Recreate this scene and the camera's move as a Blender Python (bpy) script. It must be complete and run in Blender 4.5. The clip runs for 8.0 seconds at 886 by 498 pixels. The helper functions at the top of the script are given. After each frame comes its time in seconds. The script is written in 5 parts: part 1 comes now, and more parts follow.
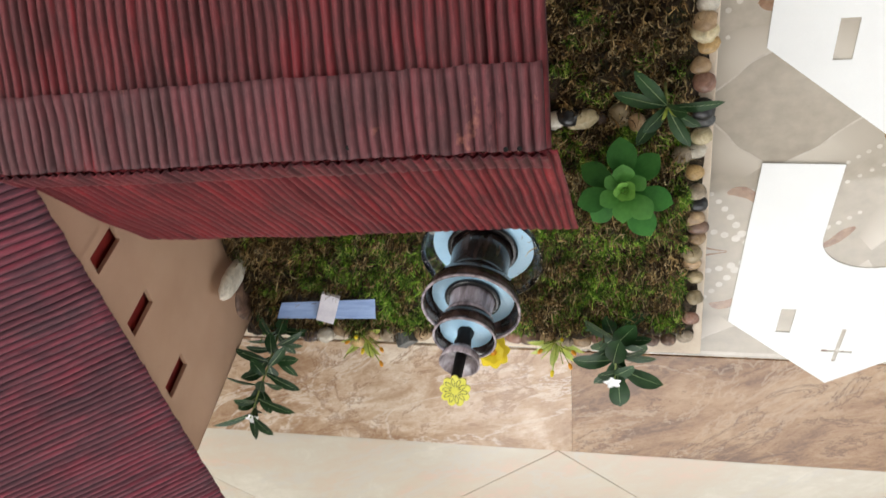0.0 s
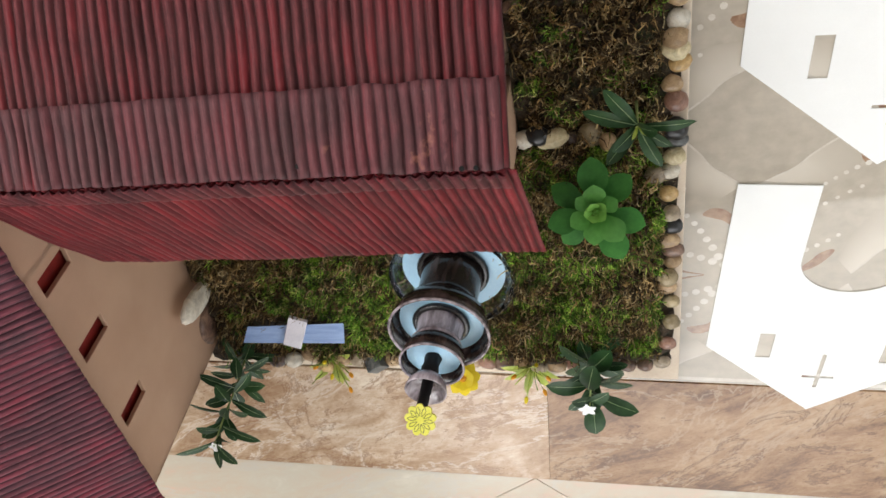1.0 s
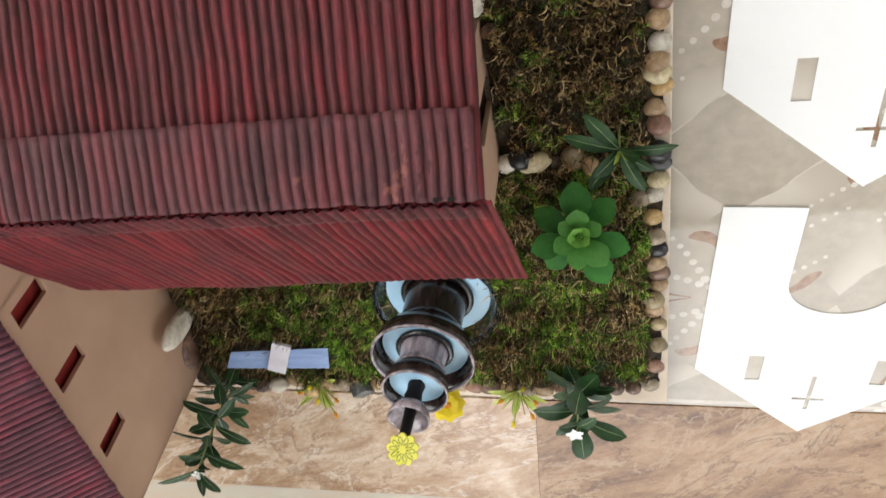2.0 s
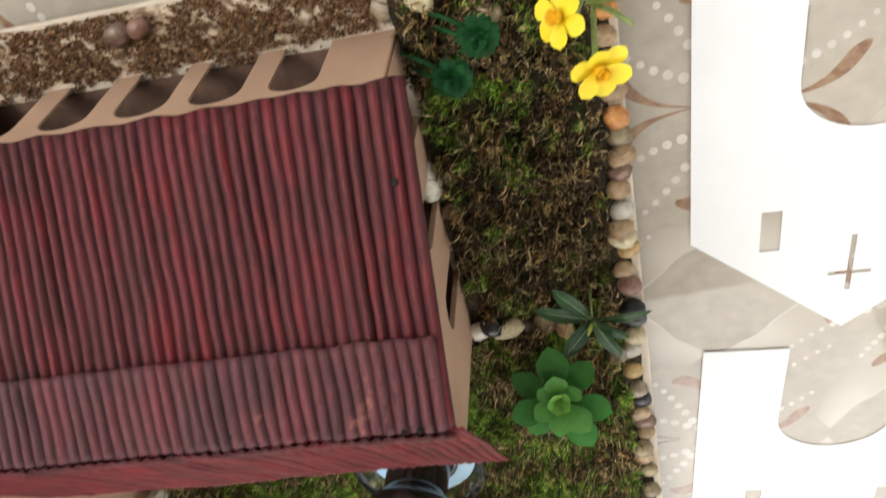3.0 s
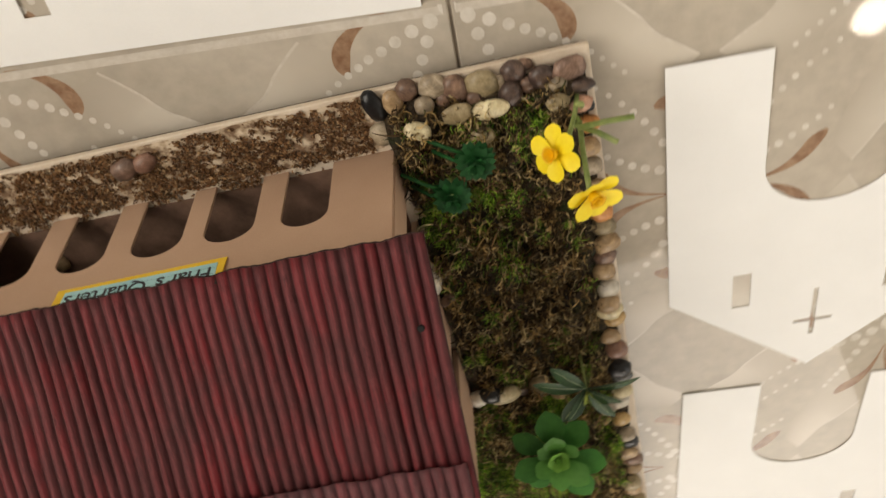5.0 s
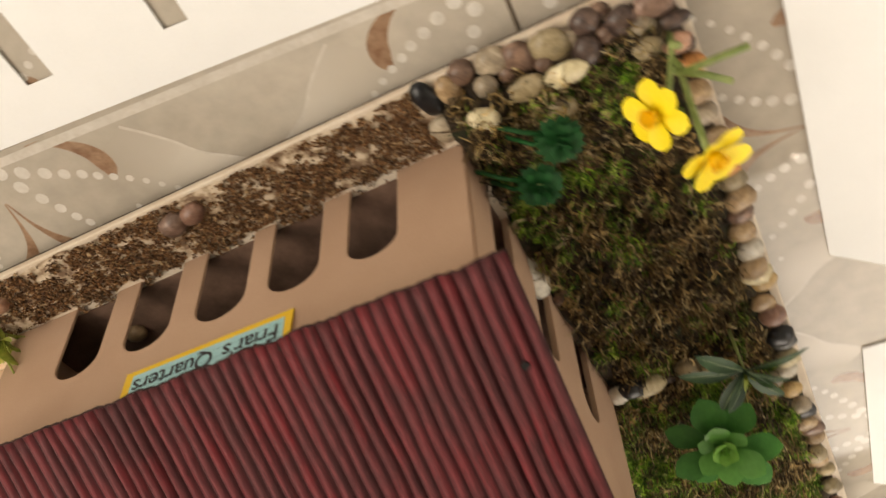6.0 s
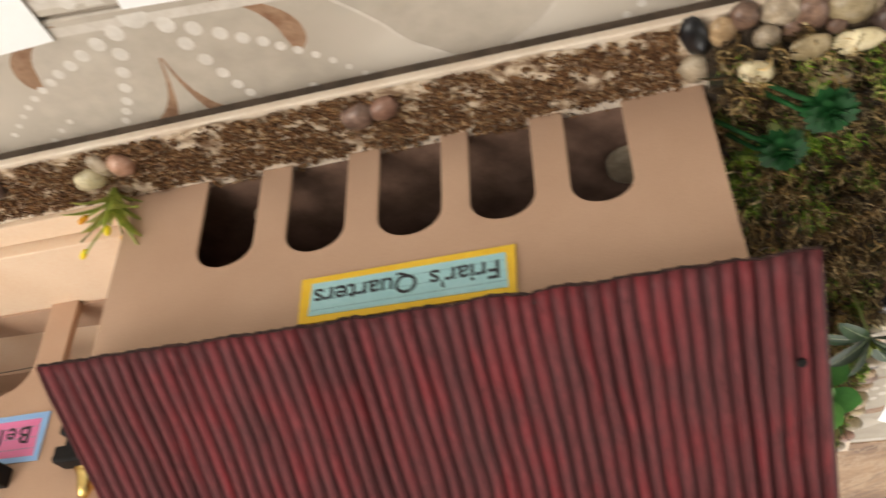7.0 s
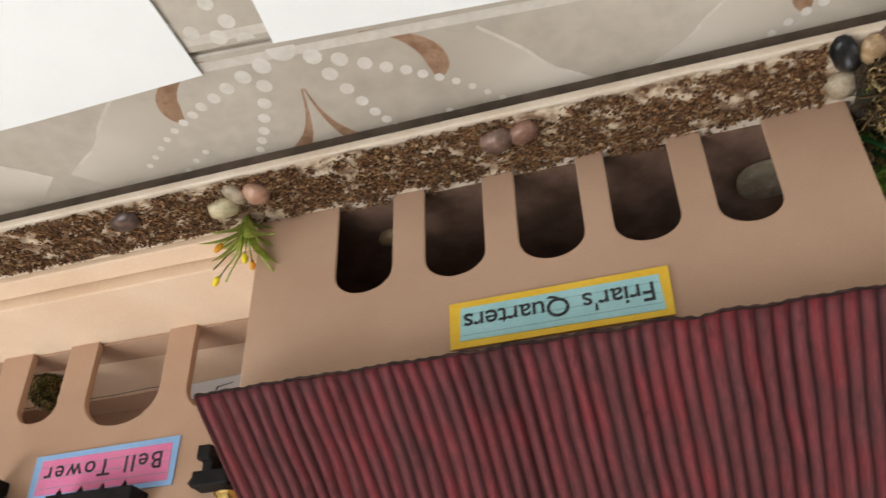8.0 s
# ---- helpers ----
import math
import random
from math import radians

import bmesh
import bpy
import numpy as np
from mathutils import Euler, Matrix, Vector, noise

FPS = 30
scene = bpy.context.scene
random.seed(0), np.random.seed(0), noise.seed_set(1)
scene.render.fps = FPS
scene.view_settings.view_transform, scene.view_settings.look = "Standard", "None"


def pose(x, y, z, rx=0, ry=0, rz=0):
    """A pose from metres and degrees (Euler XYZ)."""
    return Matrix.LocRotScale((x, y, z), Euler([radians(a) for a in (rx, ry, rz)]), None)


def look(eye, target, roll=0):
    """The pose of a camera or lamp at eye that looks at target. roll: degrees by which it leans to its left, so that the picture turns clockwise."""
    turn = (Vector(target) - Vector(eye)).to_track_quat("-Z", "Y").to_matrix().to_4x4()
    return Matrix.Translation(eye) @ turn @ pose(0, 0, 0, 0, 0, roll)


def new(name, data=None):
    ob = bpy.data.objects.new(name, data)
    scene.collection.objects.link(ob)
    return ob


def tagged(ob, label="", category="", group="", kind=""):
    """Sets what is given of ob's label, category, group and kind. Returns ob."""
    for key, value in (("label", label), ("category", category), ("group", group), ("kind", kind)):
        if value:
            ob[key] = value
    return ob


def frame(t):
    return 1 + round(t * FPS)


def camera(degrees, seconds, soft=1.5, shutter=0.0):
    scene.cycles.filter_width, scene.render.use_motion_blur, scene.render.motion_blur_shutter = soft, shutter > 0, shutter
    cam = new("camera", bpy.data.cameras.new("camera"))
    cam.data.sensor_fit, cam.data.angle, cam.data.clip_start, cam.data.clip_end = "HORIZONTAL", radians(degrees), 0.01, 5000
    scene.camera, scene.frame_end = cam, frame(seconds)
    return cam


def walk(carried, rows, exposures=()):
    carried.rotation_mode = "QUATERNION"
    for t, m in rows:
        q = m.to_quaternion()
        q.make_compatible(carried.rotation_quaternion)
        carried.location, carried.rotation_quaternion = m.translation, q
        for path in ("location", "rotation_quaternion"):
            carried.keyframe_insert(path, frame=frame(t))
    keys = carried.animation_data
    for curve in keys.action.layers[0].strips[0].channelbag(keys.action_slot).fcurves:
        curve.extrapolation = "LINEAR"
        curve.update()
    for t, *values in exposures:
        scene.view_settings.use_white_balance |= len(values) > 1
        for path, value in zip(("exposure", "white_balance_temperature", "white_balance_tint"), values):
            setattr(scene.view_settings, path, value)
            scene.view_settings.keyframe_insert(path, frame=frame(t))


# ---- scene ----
cam = camera(56.2, 8.0, 1.5, 0.5)
PATH = [
    (0, (0.1258, 0.1456, 0.5417), (-0.3926, -1.4411, -1.0835), -168.4),
    (0.5, (0.1305, 0.1363, 0.5231), (-0.3868, -1.4225, -1.1300), 191.5),
    (1, (0.1386, 0.1293, 0.5231), (-0.3518, -1.4201, -1.1464), 191.3),
    (2.3, (0.1515, 0.1293, 0.4986), (-0.3192, -1.3677, -1.2233), 190.4),
    (2.5, (0.1549, 0.1433, 0.4881), (-0.3076, -1.3234, -1.2629), 189.0),
    (3, (0.1596, 0.1736, 0.4520), (-0.2621, -1.2093, -1.3747), 186.1),
    (3.5, (0.1666, 0.1806, 0.4415), (-0.2050, -1.1440, -1.4388), 185.2),
    (4, (0.1666, 0.2179, 0.4287), (-0.1153, -1.0800, -1.4854), 184.1),
    (4.5, (0.1410, 0.2633, 0.4334), (-0.0384, -1.1930, -1.3770), 181.3),
    (4.7, (0.1363, 0.2749, 0.4322), (-0.0594, -1.2116, -1.3502), 180.1),
    (5.8, (0.1678, 0.2144, 0.3751), (-0.4380, -1.2209, -1.3572), 174.0),
    (6, (0.1538, 0.2307, 0.3518), (-0.4951, -1.2337, -1.3397), 176.2),
    (6.2, (0.1282, 0.2458, 0.3250), (-0.4334, -1.3176, -1.3083), 178.6),
    (6.5, (0.0850, 0.2691, 0.3006), (-0.3577, -1.4528, -1.2046), 176.7),
    (7, (0.0198, 0.2924, 0.2901), (-0.4742, -1.5634, -1.0287), 179.1),
    (7.5, (-0.0105, 0.3134, 0.2819), (-0.5301, -1.5215, -1.0555), 179.9),
    (8, (-0.0326, 0.3157, 0.2831), (-0.5802, -1.5192, -1.0438), 178.8),
]
EXPOSURES = [(0.0, 0.05, 6350, 9), (2.5, 0.14, 6350, 9), (3.0, 0.17, 6450, 9), (3.5, 0.05, 6400, 9), (4.0, -0.34, 7250, 11), (4.5, -0.39, 7500, 11), (6.0, -0.04, 7900, 12), (6.5, -0.2, 8200, 13), (7.0, 0.17, 7000, 12), (7.5, 0.2, 6400, 10), (8.0, -0.02, 6400, 10)]
walk(cam, [(t, look(eye, target, roll)) for t, eye, target, roll in PATH], EXPOSURES)

# ---- world and lights ----
world = bpy.data.worlds.new("world")
scene.world = world
world.use_nodes = True
sky = world.node_tree.nodes.new("ShaderNodeTexSky")
sky.sky_type, sky.sun_disc = "NISHITA", False
sky.sun_elevation, sky.sun_rotation = radians(40), radians(200)
world.node_tree.nodes["Background"].inputs["Strength"].default_value = 0.12
world.node_tree.links.new(sky.outputs[0], world.node_tree.nodes["Background"].inputs["Color"])

ROOM = (-1.6, 2.6, -2.6, 2.4, 2.5)  # x0, x1, y0, y1, height


def area_lamp(name, m, w, h, watts, col):
    la = bpy.data.lights.new(name, "AREA")
    la.shape, la.size, la.size_y, la.energy, la.color = "RECTANGLE", w, h, watts, col
    ob = new(name, la)
    ob.matrix_world = m
    return ob


# Unseen sources: lamps added on four sides to balance the model's brightness.
area_lamp("east_window_light", look((2.55, -1.05, 1.65), (0.1, -0.1, 0.1)), 2.6, 1.3, 23, (1.0, 0.98, 0.94))
area_lamp("west_window_light", look((-1.55, 0.95, 1.8), (-0.15, 0, 0.1)), 1.8, 1.0, 47, (1.0, 0.98, 0.94))
area_lamp("south_window_light", look((0.3, -2.55, 1.75), (0.1, 0, 0.2)), 1.8, 1.1, 28, (1.0, 0.98, 0.95))
area_lamp("north_window_light", look((-0.7, 2.35, 1.85), (0.0, 0, 0.1)), 1.6, 1.0, 7, (1.0, 0.98, 0.94))


# ---- helpers of this scene ----
def thing(name, m, label="", category="", group="", kind=""):
    ob = new(name)
    ob.empty_display_size = 0.01
    ob.matrix_basis = m
    return tagged(ob, label, category, group, kind)


def part(name, bm, material, parent=None, label="", smooth=False, m=None):
    me = bpy.data.meshes.new(name)
    bm.to_mesh(me)
    bm.free()
    return link(name, me, material, parent, label, smooth, m)


def link(name, me, material, parent=None, label="", smooth=False, m=None):
    if material and not me.materials:
        me.materials.append(material)
    if smooth:
        me.shade_smooth()
    ob = new(name, me)
    ob.parent = parent
    if m is not None:
        ob.matrix_basis = m
    return tagged(ob, label) if label else ob


def bevelled(ob, width, segments=2):
    b = ob.modifiers.new("bevel", "BEVEL")
    b.width, b.segments, b.limit_method, b.angle_limit = width, segments, "ANGLE", radians(40)
    return ob


def box_bm(x0, x1, y0, y1, z0, z1, bm=None):
    bm = bm or bmesh.new()
    bmesh.ops.create_cube(bm, size=1, matrix=Matrix.Translation(((x0 + x1) / 2, (y0 + y1) / 2, (z0 + z1) / 2)) @ Matrix.Diagonal((x1 - x0, y1 - y0, z1 - z0, 1)))
    return bm


def slab_bm(loops, depth):
    """A flat sheet in the xy plane with the outline loops[0] and holes loops[1:], from z = 0 up to depth."""
    bm = bmesh.new()
    edges = []
    for loop in loops:
        vs = [bm.verts.new((x, y, 0)) for x, y in loop]
        edges += [bm.edges.new((vs[i], vs[(i + 1) % len(vs)])) for i in range(len(vs))]
    bmesh.ops.triangle_fill(bm, edges=edges, use_beauty=True, use_dissolve=False)
    if sum(f.normal.z for f in bm.faces) > 0:
        bmesh.ops.reverse_faces(bm, faces=bm.faces)
    up = bmesh.ops.extrude_face_region(bm, geom=bm.faces[:])
    bmesh.ops.translate(bm, verts=[v for v in up["geom"] if isinstance(v, bmesh.types.BMVert)], vec=(0, 0, depth))
    bmesh.ops.recalc_face_normals(bm, faces=bm.faces)
    return bm


def lathe_bm(profile, n=40, wobble=0.0, hoop=False):
    """Turned shape from (radius, height) pairs; a hoop closes on itself."""
    bm = bmesh.new()
    rings = []
    for r, z in profile:
        rings.append([bm.verts.new(((r + wobble * math.sin(3 * a + z * 90)) * math.cos(a), (r + wobble * math.cos(2 * a)) * math.sin(a), z)) for a in (2 * math.pi * i / n for i in range(n))])
    for a, b in zip(rings, rings[1:]):
        for i in range(n):
            bm.faces.new((a[i], a[(i + 1) % n], b[(i + 1) % n], b[i]))
    if hoop:
        for i in range(n):
            bm.faces.new((rings[-1][i], rings[-1][(i + 1) % n], rings[0][(i + 1) % n], rings[0][i]))
    for ring in () if hoop else (rings[0], rings[-1]):
        if (Vector(ring[0].co) - Vector(ring[n // 2].co)).length > 1e-4:
            bm.faces.new(ring)
    bmesh.ops.remove_doubles(bm, verts=bm.verts, dist=1e-6)
    bmesh.ops.recalc_face_normals(bm, faces=bm.faces)
    return bm


def arch(x0, x1, z0, top, n=12):
    """The edge of an arched opening from its right foot over the top to its left foot."""
    r = (x1 - x0) / 2
    ry = min(r * 0.8, top - z0)
    c = (x0 + x1) / 2
    return [(x1, z0)] + [(c + r * math.cos(math.pi * i / n), top - ry + ry * math.sin(math.pi * i / n)) for i in range(n + 1)] + [(x0, z0)]


def tube_bm(points, radius, sides=6, bm=None, taper=1.0):
    bm = bm or bmesh.new()
    rings = []
    pts = [Vector(p) for p in points]
    for i, p in enumerate(pts):
        d = (pts[min(i + 1, len(pts) - 1)] - pts[max(i - 1, 0)]).normalized()
        side = d.orthogonal().normalized()
        other = d.cross(side)
        r = radius * (1 + (taper - 1) * i / max(1, len(pts) - 1))
        rings.append([bm.verts.new(p + r * (math.cos(a) * side + math.sin(a) * other)) for a in (2 * math.pi * k / sides for k in range(sides))])
    for a, b in zip(rings, rings[1:]):
        for i in range(sides):
            bm.faces.new((a[i], a[(i + 1) % sides], b[(i + 1) % sides], b[i]))
    bm.faces.new(rings[0][::-1])
    bm.faces.new(rings[-1])
    return bm


def text_mesh(words, size, depth=0.0002, gap=1.0):
    cu = bpy.data.curves.new("lettering", "FONT")
    cu.body, cu.size, cu.extrude, cu.align_x = words, size, depth, "CENTER"
    cu.space_character, cu.space_word, cu.offset = gap, 1.4, 0.00006
    ob = bpy.data.objects.new("lettering", cu)
    scene.collection.objects.link(ob)
    bpy.context.view_layer.update()
    me = bpy.data.meshes.new_from_object(ob.evaluated_get(bpy.context.evaluated_depsgraph_get()))
    bpy.data.objects.remove(ob)
    bpy.data.curves.remove(cu)
    return me


# ---- materials ----
PITCH = 0.0061  # of the corrugated card
def graph(name, rough=0.6, metal=0.0, spec=0.5):
    ma = bpy.data.materials.new(name)
    ma.use_nodes = True
    nt = ma.node_tree
    bs = nt.nodes["Principled BSDF"]
    bs.inputs["Roughness"].default_value, bs.inputs["Metallic"].default_value = rough, metal
    bs.inputs["Specular IOR Level"].default_value = spec
    return ma, nt, bs


def node(nt, kind, **inputs):
    n = nt.nodes.new(kind)
    for key, value in inputs.items():
        n.inputs[key.replace("_", " ")].default_value = value
    return n


def coords(nt, scale=(1, 1, 1), turn=0.0):
    tc = nt.nodes.new("ShaderNodeTexCoord")
    mp = node(nt, "ShaderNodeMapping", Scale=scale, Rotation=(0, 0, turn))
    nt.links.new(tc.outputs["Object"], mp.inputs["Vector"])
    return mp.outputs[0]


def ramp(nt, fac, stops):
    r = nt.nodes.new("ShaderNodeValToRGB")
    els = r.color_ramp.elements
    while len(els) < len(stops):
        els.new(0.5)
    for e, (p, c) in zip(els, stops):
        e.position, e.color = p, (*c, 1)
    nt.links.new(fac, r.inputs[0])
    return r.outputs[0]


def mixed(nt, fac, a, b, blend="MIX"):
    m = nt.nodes.new("ShaderNodeMix")
    m.data_type, m.blend_type = "RGBA", blend
    for sock, value in ((m.inputs[0], fac), (m.inputs[6], a), (m.inputs[7], b)):
        if isinstance(value, bpy.types.NodeSocket):
            nt.links.new(value, sock)
        else:
            sock.default_value = value if isinstance(value, (int, float)) else (*value, 1)
    return m.outputs[2]


def bumped(nt, bs, height, strength, distance=0.001):
    b = node(nt, "ShaderNodeBump", Strength=strength, Distance=distance)
    nt.links.new(height, b.inputs["Height"])
    nt.links.new(b.outputs[0], bs.inputs["Normal"])


def noise_of(nt, vec, scale, detail=4, rough=0.55, distortion=0.0):
    n = node(nt, "ShaderNodeTexNoise", Scale=scale, Detail=detail, Roughness=rough, Distortion=distortion)
    nt.links.new(vec, n.inputs["Vector"])
    return n.outputs["Fac"]


def surface(name, stops, scale=40, rough=0.6, bump=0.2, grain=600, metal=0.0, spec=0.5, stretch=(1, 1, 1), vary=0.0, island=False, dist=0.0006):
    """A plain surface: large patches by stops, fine grain on top, its own tint per object or per island."""
    ma, nt, bs = graph(name, rough, metal, spec)
    vec = coords(nt, stretch)
    big = noise_of(nt, vec, scale, 5)
    fine = noise_of(nt, vec, grain, 3)
    col = ramp(nt, big, stops)
    col = mixed(nt, 0.25, col, ramp(nt, fine, [(0.3, (0.35, 0.35, 0.35)), (0.7, (0.65, 0.65, 0.65))]), "OVERLAY")
    if vary:
        info = nt.nodes.new("ShaderNodeNewGeometry" if island else "ShaderNodeObjectInfo")
        out = info.outputs["Random Per Island" if island else "Random"]
        hs = node(nt, "ShaderNodeHueSaturation")
        mr = node(nt, "ShaderNodeMapRange", To_Min=1 - vary, To_Max=1 + vary)
        nt.links.new(out, mr.inputs["Value"])
        nt.links.new(mr.outputs[0], hs.inputs["Value"])
        nt.links.new(col, hs.inputs["Color"])
        col = hs.outputs[0]
    nt.links.new(col, bs.inputs["Base Color"])
    if bump:
        bumped(nt, bs, fine, bump, dist)
    return ma


def island_colours(name, stops, rough=0.7, spec=0.3, patch=None):
    """Every loose piece takes its own colour from the stops; patch: size of lighter and darker tufts, and their spread."""
    ma, nt, bs = graph(name, rough, 0, spec)
    geo = nt.nodes.new("ShaderNodeNewGeometry")
    col = ramp(nt, geo.outputs["Random Per Island"], stops)
    if patch:
        for scale, lo in patch:
            col = mixed(nt, 1.0, col, ramp(nt, noise_of(nt, coords(nt), scale, 3, 0.6), [(0.36, (lo, lo, lo)), (0.6, (1, 1, 1))]), "MULTIPLY")
    nt.links.new(col, bs.inputs["Base Color"])
    return ma


def node_range(nt, value, low, high):
    mr = node(nt, "ShaderNodeMapRange", To_Min=low, To_Max=high)
    nt.links.new(value, mr.inputs["Value"])
    return mr.outputs[0]


def maths(nt, op, a, b=None):
    n = nt.nodes.new("ShaderNodeMath")
    n.operation = op
    for k, v in enumerate((a, b)):
        if isinstance(v, bpy.types.NodeSocket):
            nt.links.new(v, n.inputs[k])
        elif v is not None:
            n.inputs[k].default_value = v
    return n.outputs[0]


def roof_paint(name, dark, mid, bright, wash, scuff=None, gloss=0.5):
    """Dry-brushed paint on corrugated card: every flute has its own tone; grooves the brush missed hold dark wash and
    painted shade.
    """
    ma, nt, bs = graph(name, gloss, 0, 0.12)
    sep = nt.nodes.new("ShaderNodeSeparateXYZ")
    nt.links.new(coords(nt), sep.inputs[0])
    y = sep.outputs[1]
    across = nt.nodes.new("ShaderNodeAttribute")
    across.attribute_name = "flute"
    turns = maths(nt, "MULTIPLY", across.outputs["Fac"], 1 / PITCH)
    crest = maths(nt, "ABSOLUTE", maths(nt, "SINE", maths(nt, "MULTIPLY", turns, math.pi)))
    flute = nt.nodes.new("ShaderNodeCombineXYZ")
    nt.links.new(maths(nt, "MULTIPLY", maths(nt, "FLOOR", turns), 5.37), flute.inputs[0])
    nt.links.new(maths(nt, "MULTIPLY", y, 11.0), flute.inputs[1])
    tone = noise_of(nt, flute.outputs[0], 1.0, 3, 0.6)
    blot = noise_of(nt, coords(nt, (1, 0.7, 1)), 22, 5, 0.62)
    streak = noise_of(nt, coords(nt, (260, 16, 1)), 1.0, 4, 0.65)
    grain = noise_of(nt, coords(nt, (1100, 120, 1)), 1.0, 3, 0.7)
    col = ramp(nt, mixed(nt, 0.5, tone, blot), [(0.38, dark), (0.5, mid), (0.6, bright)])
    col = mixed(nt, ramp(nt, streak, [(0.42, (0, 0, 0)), (0.66, (0.8, 0.8, 0.8))]), col, tuple(0.45 * c + 0.55 * d for c, d in zip(dark, wash)))
    # Pale crest lines: dry brushing together with a painted highlight.
    brushed = maths(nt, "MULTIPLY", ramp(nt, crest, [(0.8, (0, 0, 0)), (0.985, (1, 1, 1))]), ramp(nt, mixed(nt, 0.65, blot, grain), [(0.4, (0.08, 0.08, 0.08)), (0.62, (0.65, 0.65, 0.65))]))
    col = mixed(nt, brushed, col, tuple(min(1.0, 0.9 * c + 0.03) for c in bright))
    smear = noise_of(nt, coords(nt, (1, 0.8, 1)), 34, 5, 0.7, 0.6)
    col = mixed(nt, ramp(nt, smear, [(0.56, (0, 0, 0)), (0.68, (0.45, 0.45, 0.45))]), col, tuple(0.85 * c + 0.025 for c in bright))
    shade = noise_of(nt, coords(nt, (1, 0.5, 1)), 30, 5, 0.7, 0.4)
    col = mixed(nt, ramp(nt, shade, [(0.53, (0, 0, 0)), (0.66, (0.6, 0.6, 0.6))]), col, tuple(0.5 * (c + d) for c, d in zip(dark, wash)))
    # Dark wash and occlusion between the flutes, both put into the colour.
    groove_shade = maths(nt, "ADD", crest, maths(nt, "MULTIPLY", maths(nt, "SUBTRACT", mixed(nt, 0.5, streak, tone), 0.5), 0.7))
    col = mixed(nt, ramp(nt, groove_shade, [(0.08, (0.85, 0.85, 0.85)), (0.66, (0, 0, 0))]), col, wash)
    col = mixed(nt, ramp(nt, noise_of(nt, coords(nt, (1, 0.45, 1)), 55, 5, 0.7), [(0.63, (0, 0, 0)), (0.72, (0.75, 0.75, 0.75))]), col, wash)
    col = mixed(nt, 0.3, col, ramp(nt, grain, [(0.3, (0.3, 0.3, 0.3)), (0.72, (0.7, 0.7, 0.7))]), "OVERLAY")
    if scuff:
        worn = noise_of(nt, coords(nt, (1, 0.7, 1)), 38, 5, 0.65)
        col = mixed(nt, ramp(nt, worn, [(0.65, (0, 0, 0)), (0.72, (0.8, 0.8, 0.8))]), col, scuff)
    nt.links.new(col, bs.inputs["Base Color"])
    bumped(nt, bs, mixed(nt, 0.5, streak, grain), 0.4, 0.0006)
    return ma


def marble(name, stops, scale, rough, vein, dark=None):
    """Cloudy stone with thin veins; every tile is cut from another place of the block."""
    ma, nt, bs = graph(name, rough, 0, 0.3)
    info = nt.nodes.new("ShaderNodeObjectInfo")
    shift = nt.nodes.new("ShaderNodeVectorMath")
    shift.operation = "MULTIPLY_ADD"
    nt.links.new(info.outputs["Random"], shift.inputs[0])
    shift.inputs[1].default_value = (31.0, 17.0, 9.0)
    drawn = node(nt, "ShaderNodeMapping", Scale=(0.75, 1.25, 1))
    nt.links.new(coords(nt, (1, 1, 1), radians(-34)), drawn.inputs["Vector"])
    nt.links.new(drawn.outputs[0], shift.inputs[2])
    vec = shift.outputs[0]
    big = noise_of(nt, vec, scale, 9, 0.64, 0.7)
    small = noise_of(nt, vec, scale * 7, 9, 0.78, 0.6)
    lines = noise_of(nt, vec, scale * 0.55, 8, 0.66, 1.2)
    col = ramp(nt, mixed(nt, 0.33, big, small), stops)
    col = mixed(nt, ramp(nt, lines, [(0.478, (0, 0, 0)), (0.5, (0.8, 0.8, 0.8)), (0.514, (0, 0, 0))]), col, vein)
    if dark:
        for size, low in ((0.8, 0.55), (1.7, 0.61)):
            cracks = noise_of(nt, vec, scale * size, 9, 0.72, 1.3)
            col = mixed(nt, ramp(nt, cracks, [(low, (0, 0, 0)), (low + 0.012, (0.8, 0.8, 0.8)), (low + 0.05, (0, 0, 0))]), col, dark)
        specks = noise_of(nt, vec, scale * 26, 4, 0.7)
        col = mixed(nt, ramp(nt, specks, [(0.6, (0, 0, 0)), (0.68, (0.55, 0.55, 0.55))]), col, dark)
    nt.links.new(col, bs.inputs["Base Color"])
    bumped(nt, bs, big, 0.05, 0.001)
    return ma


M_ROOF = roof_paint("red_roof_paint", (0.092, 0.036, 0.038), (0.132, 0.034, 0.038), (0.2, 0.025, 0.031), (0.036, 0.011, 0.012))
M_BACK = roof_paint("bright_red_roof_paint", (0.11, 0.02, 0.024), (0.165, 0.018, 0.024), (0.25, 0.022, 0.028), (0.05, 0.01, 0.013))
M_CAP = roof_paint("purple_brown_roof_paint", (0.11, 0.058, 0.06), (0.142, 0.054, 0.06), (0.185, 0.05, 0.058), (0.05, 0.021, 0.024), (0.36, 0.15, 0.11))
# Darker copy of the ridge cap paint, offsetting the rear strip's stronger light.
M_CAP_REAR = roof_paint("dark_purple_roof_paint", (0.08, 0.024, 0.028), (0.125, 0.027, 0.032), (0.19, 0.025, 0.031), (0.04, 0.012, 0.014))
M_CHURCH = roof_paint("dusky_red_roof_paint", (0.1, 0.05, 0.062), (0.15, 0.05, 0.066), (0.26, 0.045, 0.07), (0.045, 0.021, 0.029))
M_WALL = surface("tan_painted_card", [(0.35, (0.475, 0.3, 0.2)), (0.65, (0.53, 0.345, 0.235))], 14, 0.75, 0.05, 1400)
